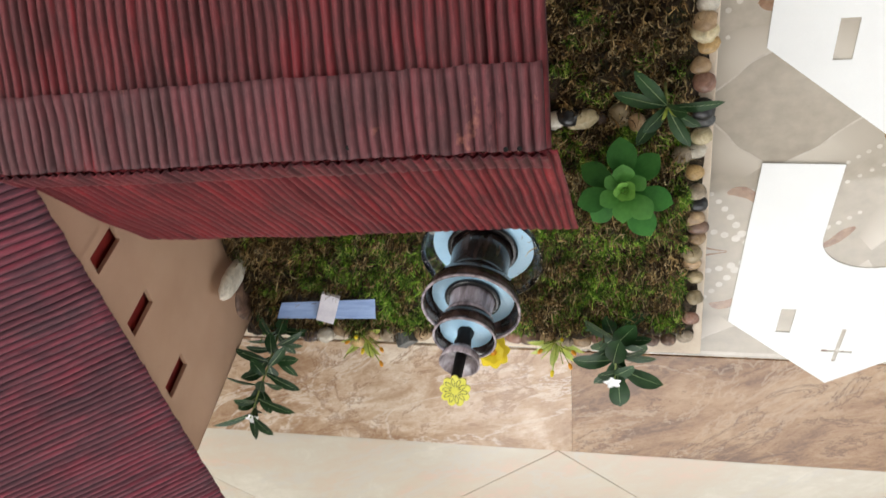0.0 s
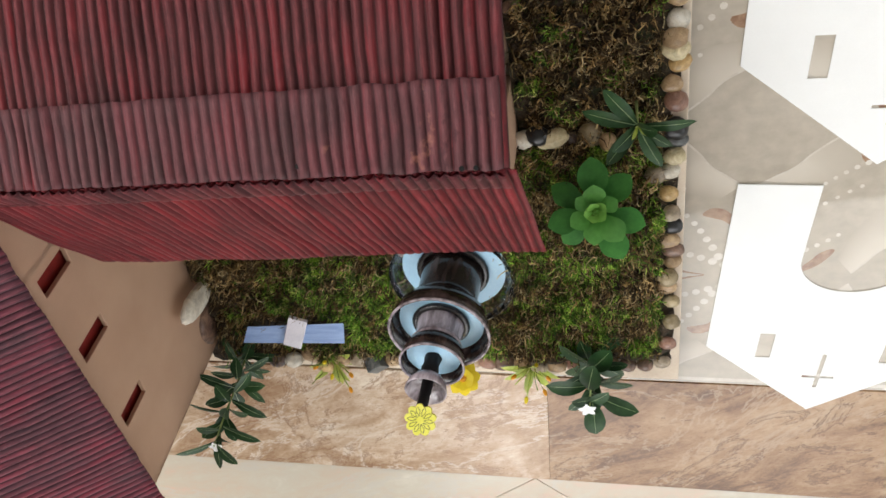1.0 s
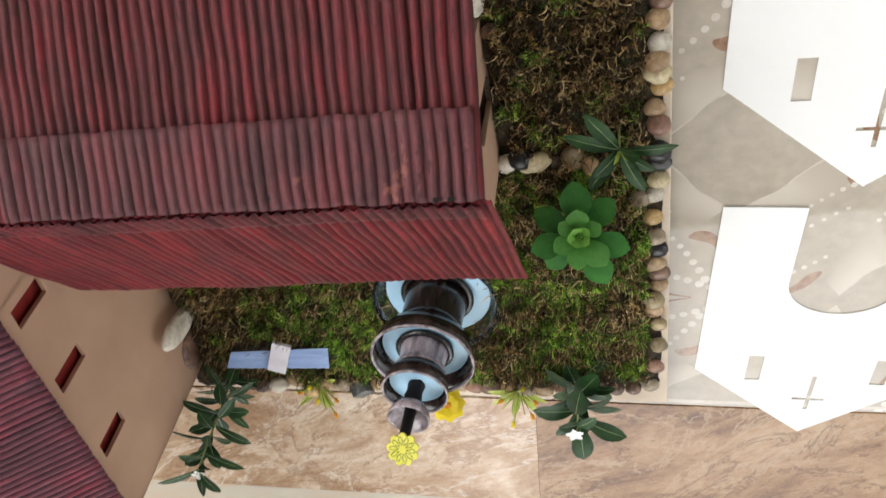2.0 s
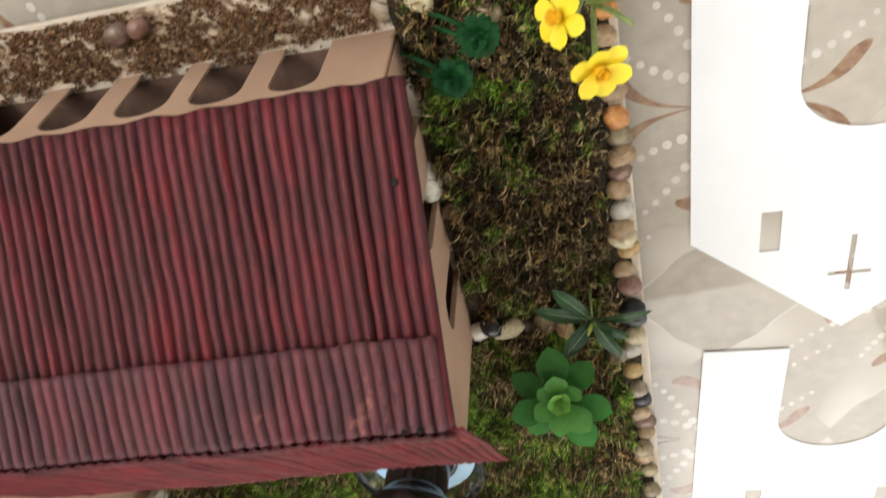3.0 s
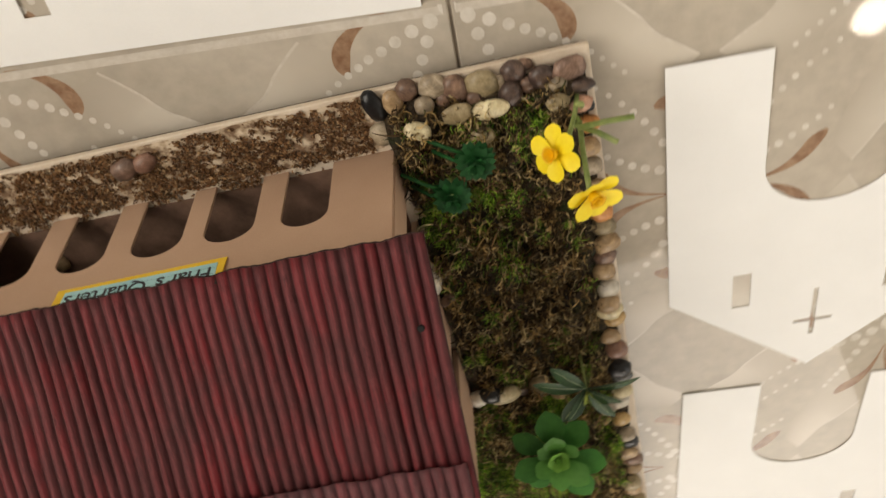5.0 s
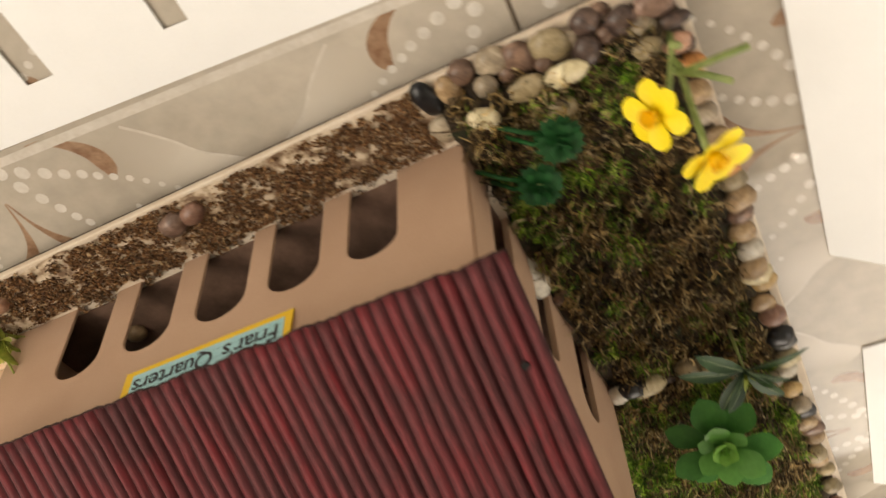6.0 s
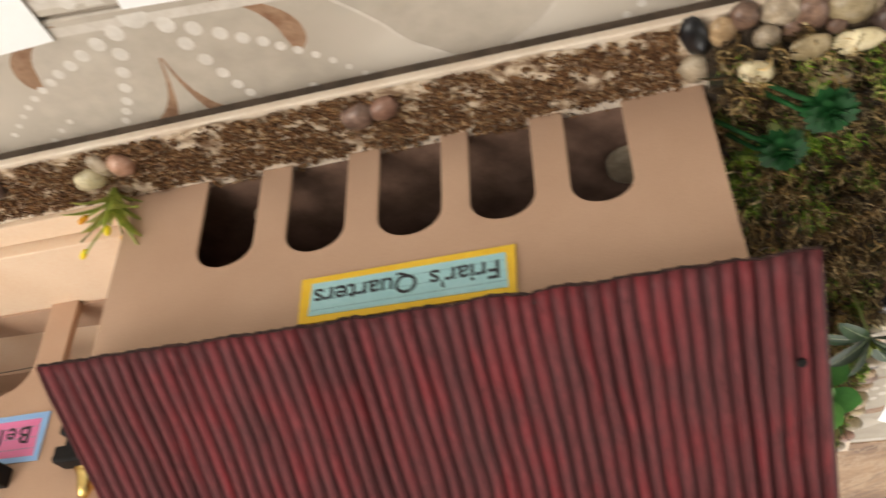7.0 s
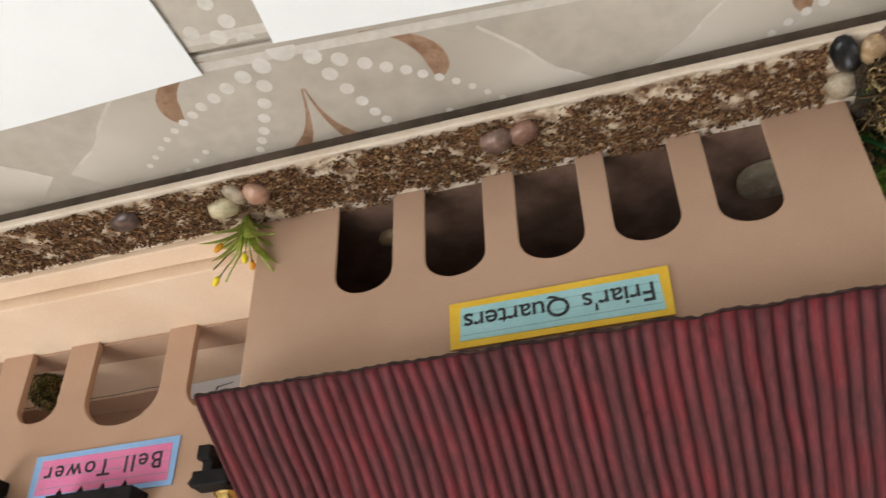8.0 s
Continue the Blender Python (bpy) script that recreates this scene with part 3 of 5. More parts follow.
def tile_print(tile, dx):
    """The glazed pattern of one tile: rosettes of beads, curls, forks and petals on a 0.15 m lattice."""
    beads, curls, lines, petals = (bmesh.new() for _ in range(4))
    for i in range(-1, 4):
        for j in range(-1, 4):
            for kind in (0, 1):
                cx, cy = i * TS / 2 + kind * TS / 4 + dx, j * TS / 2 + kind * TS / 4 - 0.005
                if not (-0.16 < cx < TS + 0.16 and -0.16 < cy < TS + 0.16):
                    continue

                def put(p, sx, sy):
                    x, y = p[0] * sx, p[1] * sy
                    if kind:
                        x, y = -y, x
                    return cx + x, cy + y
                disc(beads, cx, cy, 0.0072, 0.00016)
                for sx in (-1, 1):
                    for sy in (-1, 1):
                        for chain, big in ((CHAIN_A if kind else CHAIN_FLAT, 0.0046), (CHAIN_B if kind else CHAIN_SPLAY, 0.0040)):
                            for k, p in enumerate(chain):
                                disc(beads, *put(p, sx, sy), max(0.0018, big * 0.9 ** k), 0.00016, 10)
                        pts = smooth_line(CURL)
                        ribbon(curls, [put(p, sx, sy) for p in pts], [0.0012 + 0.0098 * math.sin(math.pi * min(0.95, (q / (len(pts) - 1)) ** 1.9)) ** 0.9 for q in range(len(pts))], 0.00008)
                    for fk in (FORK, FORK2):
                        pts = smooth_line(fk)
                        ribbon(curls, [put(p, 1, sx) for p in pts], [0.0009 + 0.0085 * math.sin(math.pi * min(0.95, (q / (len(pts) - 1)) ** 2.2)) ** 0.8 for q in range(len(pts))], 0.00008)
                if kind:
                    for turn in range(4):
                        ca, sa = math.cos(turn * math.pi / 2), math.sin(turn * math.pi / 2)
                        for sx in (-1, 1):
                            spin = lambda p: (cx + p[0] * sx * ca - p[1] * sa, cy + p[0] * sx * sa + p[1] * ca)
                            pts = [spin(p) for p in smooth_line(ARM)]
                            ribbon(lines, pts, [0.0017] * len(pts), 0.00009)
                            fading_strip(petals, pts, [spin(p) for p in smooth_line(PETAL_EDGE, 12)], 0.00004)
    for v in (0.0075, TS - 0.0075):
        ribbon(lines, [(0, v), (TS, v)], [0.005] * 2, 0.00013)
    for name, bm, ma in (("bead_print", beads, M_BEAD), ("curl_print", curls, M_CURL), ("line_print", lines, M_LINE), ("petal_print", petals, M_PETAL)):
        clip_box(bm, 0.003, TS - 0.004, 0.003, TS - 0.004)
        part(name, bm, ma, tile)


def tile_bm(w, h, t=0.008, gap=0.001):
    bm = box_bm(gap, w - gap, gap, h - gap, -t, 0)
    bmesh.ops.bevel(bm, geom=[e for e in bm.edges if all(v.co.z > -1e-5 for v in e.verts)], offset=gap * 0.8, segments=1, affect="EDGES")
    return bm


tile_mesh = bpy.data.meshes.new("tile")
_bm = tile_bm(TS, TS)
_bm.to_mesh(tile_mesh)
_bm.free()
first_print, skew_print = [], []
# the tiles are a little longer than wide; the western columns were laid slightly askew
LAID = Matrix.Diagonal((0.952, 1.0132, 1, 1))
SKEWED = Matrix(((0.952, 0, 0, 0), (-0.02, 1.0132, 0, 0), (0, 0, 1, 0), (0, 0, 0, 1)))
skew_mesh = tile_mesh.copy()
skew_mesh.transform(SKEWED)
tile_mesh.transform(LAID)
for col in range(-3, 4):
    for row in range(-1, 4):
        place = Vector((col * TS, row * TS, 0))
        tile = link("tile", skew_mesh if col < 0 else tile_mesh, M_TILE, floor, m=Matrix.Translation((SKEWED if col < 0 else LAID) @ place))
        if col in (-1, 0) and row in (-1, 0):
            done = skew_print if col < 0 else first_print
            if done:
                for o in done:
                    link(o.name.split(".")[0], o.data, None, tile)
            else:
                tile_print(tile, 0.0005 if col < 0 else -0.003)
                done += list(tile.children)
                for o in done:
                    o.data.transform(SKEWED if col < 0 else LAID)
    slab = link("marble_tile", bpy.data.meshes.get("marble_tile") or (lambda me, bm: (bm.to_mesh(me), bm.free(), me)[2])(bpy.data.meshes.new("marble_tile"), tile_bm(TS + 0.0004, 0.1905, gap=0.0003)), None, floor, m=Matrix.Translation((col * TS - 0.018, -TS - 0.1990, 0)))
    slab.data = slab.data if slab.data.users == 1 else slab.data.copy()
    slab.data.materials.clear()
    slab.data.materials.append(M_MARBLE_PALE if col == -1 else M_MARBLE)
SP = 0.43
for i in range(-6, 7):
    for j in range(-6, 7):
        bm = tile_bm(SP, SP, gap=0.0005)
        bmesh.ops.transform(bm, verts=bm.verts, matrix=Matrix.Translation((-0.035, -TS - 0.198, 0)) @ Matrix.Rotation(radians(45), 4, "Z") @ Matrix.Translation((i * SP, j * SP, 0)))
        ys = [v.co.y for v in bm.verts]
        if min(ys) > -TS - 0.208 or max(ys) < -3.0 or abs(bm.verts[:][0].co.x) > 2.9:
            bm.free()
            continue
        clip = bmesh.ops.bisect_plane(bm, geom=bm.verts[:] + bm.edges[:] + bm.faces[:], plane_co=(0, -TS - 0.198, 0), plane_no=(0, 1, 0), clear_outer=True)
        clip_box(bm, -1.72, 2.56, -2.75, 0)
        if not bm.faces:
            bm.free()
            continue
        part("pale_tile", bm, M_PALE, floor)

# ---- cut-out card facades on the floor ----
CARD_GROUP = "white card cut-outs on the floor"


def facade_card(m, label, curl=0.0, foot=0.0, marked=False):
    c, leg, high, peak = 0.043, 0.105, 0.192, 0.279
    outline = [(-leg, foot), (-leg, high), (0, peak), (leg, high), (leg, foot)] + arch(-c, c, foot, 0.114, 20)
    holes = [[(s * 0.047, 0.171), (s * 0.060, 0.171), (s * 0.060, 0.204), (s * 0.047, 0.204)] for s in (-1, 1)]
    w = 0.0018
    holes.append([(-w, 0.196), (w, 0.196), (w, 0.227), (0.014, 0.227), (0.014, 0.230), (w, 0.230), (w, 0.244), (-w, 0.244), (-w, 0.230), (-0.014, 0.230), (-0.014, 0.227), (-w, 0.227)])
    bm = slab_bm([outline] + holes, 0.0007)
    for v in bm.verts:
        v.co.z += curl * max(0.0, 0.06 - v.co.y) ** 2 * 60
    card = tagged(part("paper_facade", bm, M_PAPER, m=m), label, "paper cutout", CARD_GROUP)
    if marked:
        mark = bmesh.new()
        for pts in ([(0.1035, 0.0780), (0.1000, 0.0772), (0.0975, 0.0762)], [(0.1000, 0.0772), (0.0990, 0.0745)], [(0.0985, 0.0790), (0.1000, 0.0772)]):
            ribbon(mark, pts, [0.0011] * len(pts), 0.0009)
        part("pen_mark", mark, M_CURL, card, "small brown stain on the card")
    return card


facade_card(pose(0.333, -0.003, 0.0004, 0, 0, 178.0), "white card church facade cut-out with arch lying on tiles", 0.006, -0.006)
facade_card(pose(0.332, -0.303, 0.0004, 0, 0, 175.6), "white card gabled facade cut-out beside the board", 0.003, marked=True)
wall_card = slab_bm([[(0, 0), (0.275, 0), (0.275, 0.19), (0, 0.19)], [(0.064, 0.025), (0.064, 0.06), (0.079, 0.06), (0.079, 0.025)], [(0.140, 0.025), (0.140, 0.06), (0.153, 0.06), (0.153, 0.025)]], 0.0007)
tagged(part("paper_wall", wall_card, M_PAPER, m=pose(-0.172, 0.101, 0.0012, 0, 0, -5.2)), "white card side wall cut-out with two windows", "paper cutout", CARD_GROUP)
end_card = slab_bm([[(-0.30, 0.004), (-0.09, 0), (0, 0), (0.002, 0.05), (-0.02, 0.2), (-0.3, 0.2)]], 0.0007)
tagged(part("paper_sheet", end_card, M_PAPER, m=pose(-0.211, 0.094, 0.0012, 0, 0, 1)), "plain white card offcut lying on the tiles", "paper cutout", CARD_GROUP)

# ---- board of the model ----
BT = 0.015
# Dark brown stands for the shadow gap below the board's lip.
M_UNDER = surface("dark_stained_wood", [(0.4, (0.07, 0.05, 0.035)), (0.6, (0.12, 0.085, 0.06))], 60, 0.8, 0.2, 400)
board = thing("model_board", Matrix.Identity(4), "cream foam board base carrying the mission model", "board")
outline = [(0.186, 0.040), (-0.66, 0.041), (-0.66, -0.472), (0.188, -0.519)]
bevelled(part("top_plate", slab_bm([outline], 0.0045), M_BOARD, board, m=Matrix.Translation((0, 0, BT - 0.0045))), 0.001)
inner = [(0.182, 0.0345), (-0.656, 0.0355), (-0.656, -0.468), (0.184, -0.515)]
part("bottom_plate", slab_bm([inner], 0.0105), M_UNDER, board, "frame under the board, coloured dark as its shadow gap")


# ---- corrugated roofs ----
def corrugated(width, length, seed, wave=0.0009, sag=0.0012, lift=None, per=10, rows=26):
    """A sheet of corrugated card: flutes along y, from y = 0 at the top edge to y = -length at the eave."""
    nx = int(width / PITCH * per)
    xs = np.linspace(0, width, nx + 1)
    ys = -np.linspace(0, length, rows + 1)
    rng = np.random.RandomState(seed)
    flutes = int(width / PITCH) + 3
    jit = rng.uniform(0.65, 1.3, flutes)
    verts = []
    for y in ys:
        for x in xs:
            k = int(x / PITCH)
            pressed = 0.25 + 0.75 * min(1.0, (length + y) / 0.006)
            z = wave * pressed * jit[k] * (1 + 0.45 * noise.noise((k * 3.1, y * 13, seed))) * (2.1 * abs(math.sin(math.pi * (x / PITCH))) ** 0.8 - 1)
            z += sag * noise.noise((x * 14 + seed, y * 16, seed)) + 0.0004 * noise.noise((x * 120, y * 60, seed))
            if lift:
                z += lift(x, -y)
            dy = 0.0012 * noise.noise((x * 70, seed, 3.1)) if y == ys[-1] or y == ys[0] else 0
            dx = 0.0014 * noise.noise((x * 9, y * 13, seed + 0.5)) + 0.0007 * noise.noise((x * 70, y * 45, seed + 7.5))
            verts.append((x + dx * min(1.0, x / 0.01, (width - x) / 0.01), y + dy, z))
    faces = [(r * (nx + 1) + c, (r + 1) * (nx + 1) + c, (r + 1) * (nx + 1) + c + 1, r * (nx + 1) + c + 1) for r in range(rows) for c in range(nx)]
    me = bpy.data.meshes.new("sheet")
    me.from_pydata(verts, [], faces)
    flute = me.attributes.new("flute", "FLOAT", "POINT")
    flute.data.foreach_set("value", np.tile(xs, rows + 1).astype(np.float32))
    return me


def roof_sheet(name, me, material, parent, m, label=""):
    ob = link(name, me, material, parent, label, True, m)
    so = ob.modifiers.new("thickness", "SOLIDIFY")
    so.thickness, so.offset = 0.0011, -1
    return ob


def slope_pose(x, y, z, angle, turn=0.0):
    """Local y runs up the slope, x along the ridge."""
    return Matrix.Translation((x, y, z)) @ Matrix.Rotation(radians(turn), 4, "Z") @ Matrix.Rotation(radians(angle), 4, "X")


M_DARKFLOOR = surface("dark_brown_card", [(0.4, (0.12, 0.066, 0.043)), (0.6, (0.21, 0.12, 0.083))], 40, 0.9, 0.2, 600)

# ---- the friars' house ----
house = thing("model_house", Matrix.Translation((0, 0, BT)), "tan card mission house with red corrugated roof", "model building")
ARCHES = [(-0.183, -0.153), (-0.136, -0.106), (-0.0895, -0.0585), (-0.045, -0.015), (0.001, 0.0285)]
WT = 0.004
wall_top = 0.1155
foot = [(-0.229, 0)]
for a, b in ARCHES:
    foot += list(reversed(arch(a, b, 0, 0.056)))
foot += [(0.066, 0)]
UP = Matrix.Rotation(radians(90), 4, "X")
bevelled(part("front_wall", slab_bm([foot + [(0.066, wall_top), (-0.229, wall_top)]], 0.0020), M_WALL, house, m=Matrix.Translation((0, 0, 0)) @ UP), 0.0006)
gable = [(0.004, 0), (0.004, 0.112), (0.111, 0.178), (0.222, 0.107), (0.222, 0)]
side = [(0.222, 0)] + arch(0.150, 0.176, 0, 0.066) + arch(0.086, 0.112, 0, 0.066) + arch(0.030, 0.056, 0, 0.066)
SIDE = Matrix.Translation((0.066, 0, 0)) @ Matrix.Rotation(radians(-90), 4, "Z") @ UP
bevelled(part("end_wall", slab_bm([[(0.004, 0), (0.004, 0.112), (0.111, 0.178), (0.222, 0.107)] + side], WT), M_WALL, house, "tan card end wall with arched openings", m=SIDE), 0.0006)
part("end_wall", slab_bm([gable], WT), M_WALL, house, m=Matrix.Translation((-0.225, 0, 0)) @ Matrix.Rotation(radians(-90), 4, "Z") @ UP)
part("back_wall", slab_bm([[(-0.229, 0), (0.066, 0), (0.066, 0.104), (-0.229, 0.104)]], WT), M_WALL, house, m=Matrix.Translation((0, -0.222, 0)) @ UP)
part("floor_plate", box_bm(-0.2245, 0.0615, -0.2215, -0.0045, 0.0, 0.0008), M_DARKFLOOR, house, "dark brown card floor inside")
RY, RZ, SL = -0.111, 0.2085 - BT, math.degrees(math.atan2(0.083, 0.133))
roof_sheet("roof_sheet", corrugated(0.325, 0.1570, 3, wave=0.0012, sag=0.0004), M_ROOF, house, slope_pose(0.0875, RY, RZ, -SL, 0) @ Matrix.Rotation(radians(180), 4, "Z"), "dark red brushed corrugated roof slope")
roof_sheet("roof_sheet", corrugated(0.328, 0.1570, 5, wave=0.0013, sag=0.002), M_BACK, house, slope_pose(-0.2375, RY - 0.001, RZ - 0.001, SL), "bright red corrugated rear roof slope")


part("nail_hole", lathe_bm([(0.0, 0.0), (0.0018, 0.0), (0.0018, 0.0012), (0.0, 0.0012)], 12), M_BLACK, house, "dark nail hole in the roof", m=Matrix.Translation((0.0768, -0.0150, 0.1502 - BT)) @ Matrix.Rotation(radians(-32), 4, "X"))


roof_sheet("eave_edge", corrugated(0.325, 0.0046, 3, wave=0.0012, sag=0.0, rows=2, lift=lambda x, y: 0.0004 * noise.noise((x * 14 + 3, -0.157 * 16, 3))), M_EAVE, house, slope_pose(0.0875, RY, RZ, -SL) @ Matrix.Rotation(radians(180), 4, "Z") @ Matrix.Translation((0, -0.1530, -0.0012)), "thin dark brown strip along the eave")


def cap_bend(x, y):
    return 0.003 + 0.0022 * min(1.0, y / 0.0435) + 0.0012 * noise.noise((x * 22, y * 30, 6.1)) + 0.0028 * math.exp(-((x - 0.247) / 0.005) ** 2) - (0.0014 if x > 0.252 else 0.0)


roof_sheet("ridge_cap", corrugated(0.322, 0.0435, 8, wave=0.0012, lift=cap_bend, rows=10), M_CAP, house, slope_pose(0.085, RY, RZ, -SL) @ Matrix.Rotation(radians(180), 4, "Z"), "purple-brown corrugated ridge strip")
roof_sheet("ridge_cap", corrugated(0.322, 0.021, 8, wave=0.0012, lift=lambda x, y: 0.003 - 0.05 * y, rows=6), M_CAP_REAR, house, slope_pose(-0.2365, RY, RZ, SL))

for nx, ny, nz in ((0.065, -0.1075, 0.2118), (0.072, -0.1075, 0.2118), (-0.018, -0.104, 0.2085)):
    part("nail_hole", lathe_bm([(0.0, 0.0), (0.0013, 0.0), (0.0013, 0.0012), (0.0, 0.0012)], 10), M_BLACK, house, m=Matrix.Translation((nx, ny, nz - BT)) @ Matrix.Rotation(radians(-32), 4, "X"))

# ---- church and bell tower ----
church = thing("model_church", pose(-0.2297, -0.118, BT, 0, 0, -3.72), "tan card mission church with dusky red corrugated roof", "model building")
CH, CL = 0.183, 0.331
WINDOWS = ((0.0905, 0.1310), (0.1595, 0.1305), (0.2420, 0.1290))
holes = [[(s, z), (s + 0.0155, z), (s + 0.0155, z + 0.036), (s, z + 0.036)] for s, z in WINDOWS]
EAST = Matrix.Rotation(radians(-90), 4, "Z") @ UP
bevelled(part("side_wall", slab_bm([[(0, 0), (CL, 0), (CL, CH), (0, CH)]] + holes, WT), M_WALL, church, "tan card side wall with three red windows", m=Matrix.Translation((-WT, 0, 0)) @ EAST), 0.0005)
for s, z in WINDOWS:
    part("window", box_bm(s - 0.006, s + 0.0215, z - 0.006, z + 0.042, 0.0, 0.001), M_WIN, church, "dark red painted window", m=Matrix.Translation((-WT - 0.0075, 0, 0)) @ EAST)
gable = [(-0.32, 0), (-WT, 0), (-WT, CH), (-0.16, CH + 0.110), (-0.32, CH)]
part("gable_wall", slab_bm([gable], WT), M_WALL, church, m=Matrix.Translation((0, -CL + WT, 0)) @ UP)
part("gable_wall", slab_bm([gable], WT), M_WALL, church, m=Matrix.Translation((0, -0.079, 0)) @ UP)
part("side_wall", slab_bm([[(0, 0), (CL, 0), (CL, CH), (0, CH)]], WT), M_WALL, church, m=Matrix.Translation((-0.32 - WT, 0, 0)) @ EAST)
CS = 35.0
CW = 0.170 / math.cos(radians(CS))
SKEW = Matrix.Translation((0.0025, 0, CH + 0.0015)) @ Matrix.Rotation(radians(1.3), 4, "Z")
rise = 0.170 * math.tan(radians(CS))
roof_sheet("roof_sheet", corrugated(0.400, CW, 11, wave=0.0013), M_CHURCH, church, SKEW @ Matrix.Translation((-0.170, -0.385, rise)) @ Matrix.Rotation(radians(90), 4, "Z") @ Matrix.Rotation(radians(CS), 4, "X"), "dusky red and purple corrugated roof slope")
roof_sheet("roof_sheet", corrugated(0.400, CW, 12), M_CHURCH, church, SKEW @ Matrix.Translation((-0.170, 0.015, rise)) @ Matrix.Rotation(radians(-90), 4, "Z") @ Matrix.Rotation(radians(CS), 4, "X"))

tower = thing("bell_tower", Matrix.Translation((0, -0.070, BT)), "tan card bell tower wall with arched openings", "model building")
foot = [(-0.60, 0.0)]
for a, b in ((-0.536, -0.506), (-0.485, -0.452), (-0.429, -0.400), (-0.379, -0.327), (-0.308, -0.262)):
    foot += list(reversed(arch(a, b, 0.010, 0.0705 if a > -0.4 else 0.061)))
foot += [(-0.231, 0.010), (-0.231, 0.166), (-0.60, 0.166)]
foot[0] = (-0.60, 0.010)
bevelled(part("front_wall", slab_bm([foot], 0.0050), M_WALL, tower, m=UP), 0.0005)
ragged = [(-0.2355 - 0.0145 * k, -0.0755 + 0.0022 * noise.noise((k * 0.7, 2.0, 0.0))) for k in range(26)]
part("floor_plate", slab_bm([[(-0.60, -0.004), (-0.2355, -0.004)] + ragged + [(-0.60, -0.0755)]], 0.0098), M_STEP, tower, "cream card floor inside the tower, cut unevenly")
# Thin tan sheet standing in for the wall's shadow on the cream floor.
part("inner_strip", slab_bm([[(-0.60, -0.004), (-0.2355, -0.004), (-0.2355, -0.0325), (-0.60, -0.0175)]], 0.0012), M_WALL, tower, "tan strip painted as shadow along the inner foot", m=Matrix.Translation((0, 0, 0.0098)))
seam = bmesh.new()
ribbon(seam, [(-0.60 + 0.03 * i, -0.0705 + 0.0011 * math.sin(i * 1.9)) for i in range(9)], [0.0009] * 9, 0.0101)
part("seam", seam, M_INK, tower, "dark pen line on the tower floor")
part("note_paper", slab_bm([[(-0.372, -0.094), (-0.2355, -0.094), (-0.2355, -0.066), (-0.366, -0.074)]], 0.0008), M_PAPER, tower, "white paper scrap with a pen mark", m=Matrix.Translation((0, 0, 0.0102)))
mark = bmesh.new()
ribbon(mark, [(-0.3445, -0.0865), (-0.3405, -0.0815), (-0.3265, -0.0785)], [0.0010, 0.0012, 0.0008], 0.0113)
part("pen_mark", mark, M_INK, tower)
part("back_floor", box_bm(-0.60, -0.2355, -0.128, -0.080, 0.0, 0.002), M_WALL, tower, "tan card floor behind the tower")
steps = thing("porch_step", Matrix.Translation((0, 0, BT)), "two cream card porch steps before the tower", "step")
bevelled(part("upper_step", box_bm(-0.60, -0.2305, -0.0735, -0.019, 0.0, 0.010), M_STEP, steps), 0.0008)
bevelled(part("lower_step", box_bm(-0.60, -0.2305, -0.0165, -0.001, 0.0, 0.004), M_STEP, steps), 0.0008)


def bracket(x):
    t = thing("bell_bracket", Matrix.Translation((x, -0.070, BT + 0.098)), "black painted bell bracket with small gold bell", "bracket", "bell brackets")
    bevelled(part("post", box_bm(-0.0045, 0.0035, 0.0, 0.016, 0.0, 0.008), M_BLACK, t), 0.001)
    bevelled(part("crossbar", box_bm(-0.0085, 0.014, 0.0, 0.012, 0.0125, 0.0215), M_BLACK, t), 0.0012)
    bevelled(part("neck", box_bm(-0.0025, 0.0035, 0.002, 0.012, 0.006, 0.014), M_BLACK, t), 0.0006)
    for side in (-1, 1):
        part("point", lathe_bm([(0.004, 0.0), (0.0028, 0.003), (0.0, 0.006)], 8), M_BLACK, t, m=Matrix.Translation((0.00275 + side * 0.0108, 0.006, 0.017)) @ Matrix.Rotation(radians(90 * side), 4, "Y"))
    part("bell", lathe_bm([(0.0, 0.017), (0.003, 0.016), (0.005, 0.010), (0.0062, 0.004), (0.009, 0.0), (0.0082, -0.0005), (0.0, 0.001)], 20), M_GOLD, t, "small gold bell", True, Matrix.Translation((0.0125, 0.007, 0.0262)) @ Matrix.Scale(0.85, 4))
    return t


bracket(-0.2785)
bracket(-0.421)
bar = thing("spiked_frame", Matrix.Translation((-0.350, -0.070, BT + 0.112)), "black spiked frame over the tower sign", "bracket", "bell brackets")
bevelled(part("beam", box_bm(-0.026, 0.030, 0.0, 0.016, 0.003, 0.014), M_BLACK, bar), 0.001)
for k in range(4):
    part("spike", lathe_bm([(0.0018, 0), (0.0010, 0.002), (0.0, 0.004)], 8), M_BLACK, bar, m=Matrix.Translation((-0.018 + 0.014 * k, 0.0145, 0.0032)) @ Matrix.Rotation(radians(180), 4, "X"))


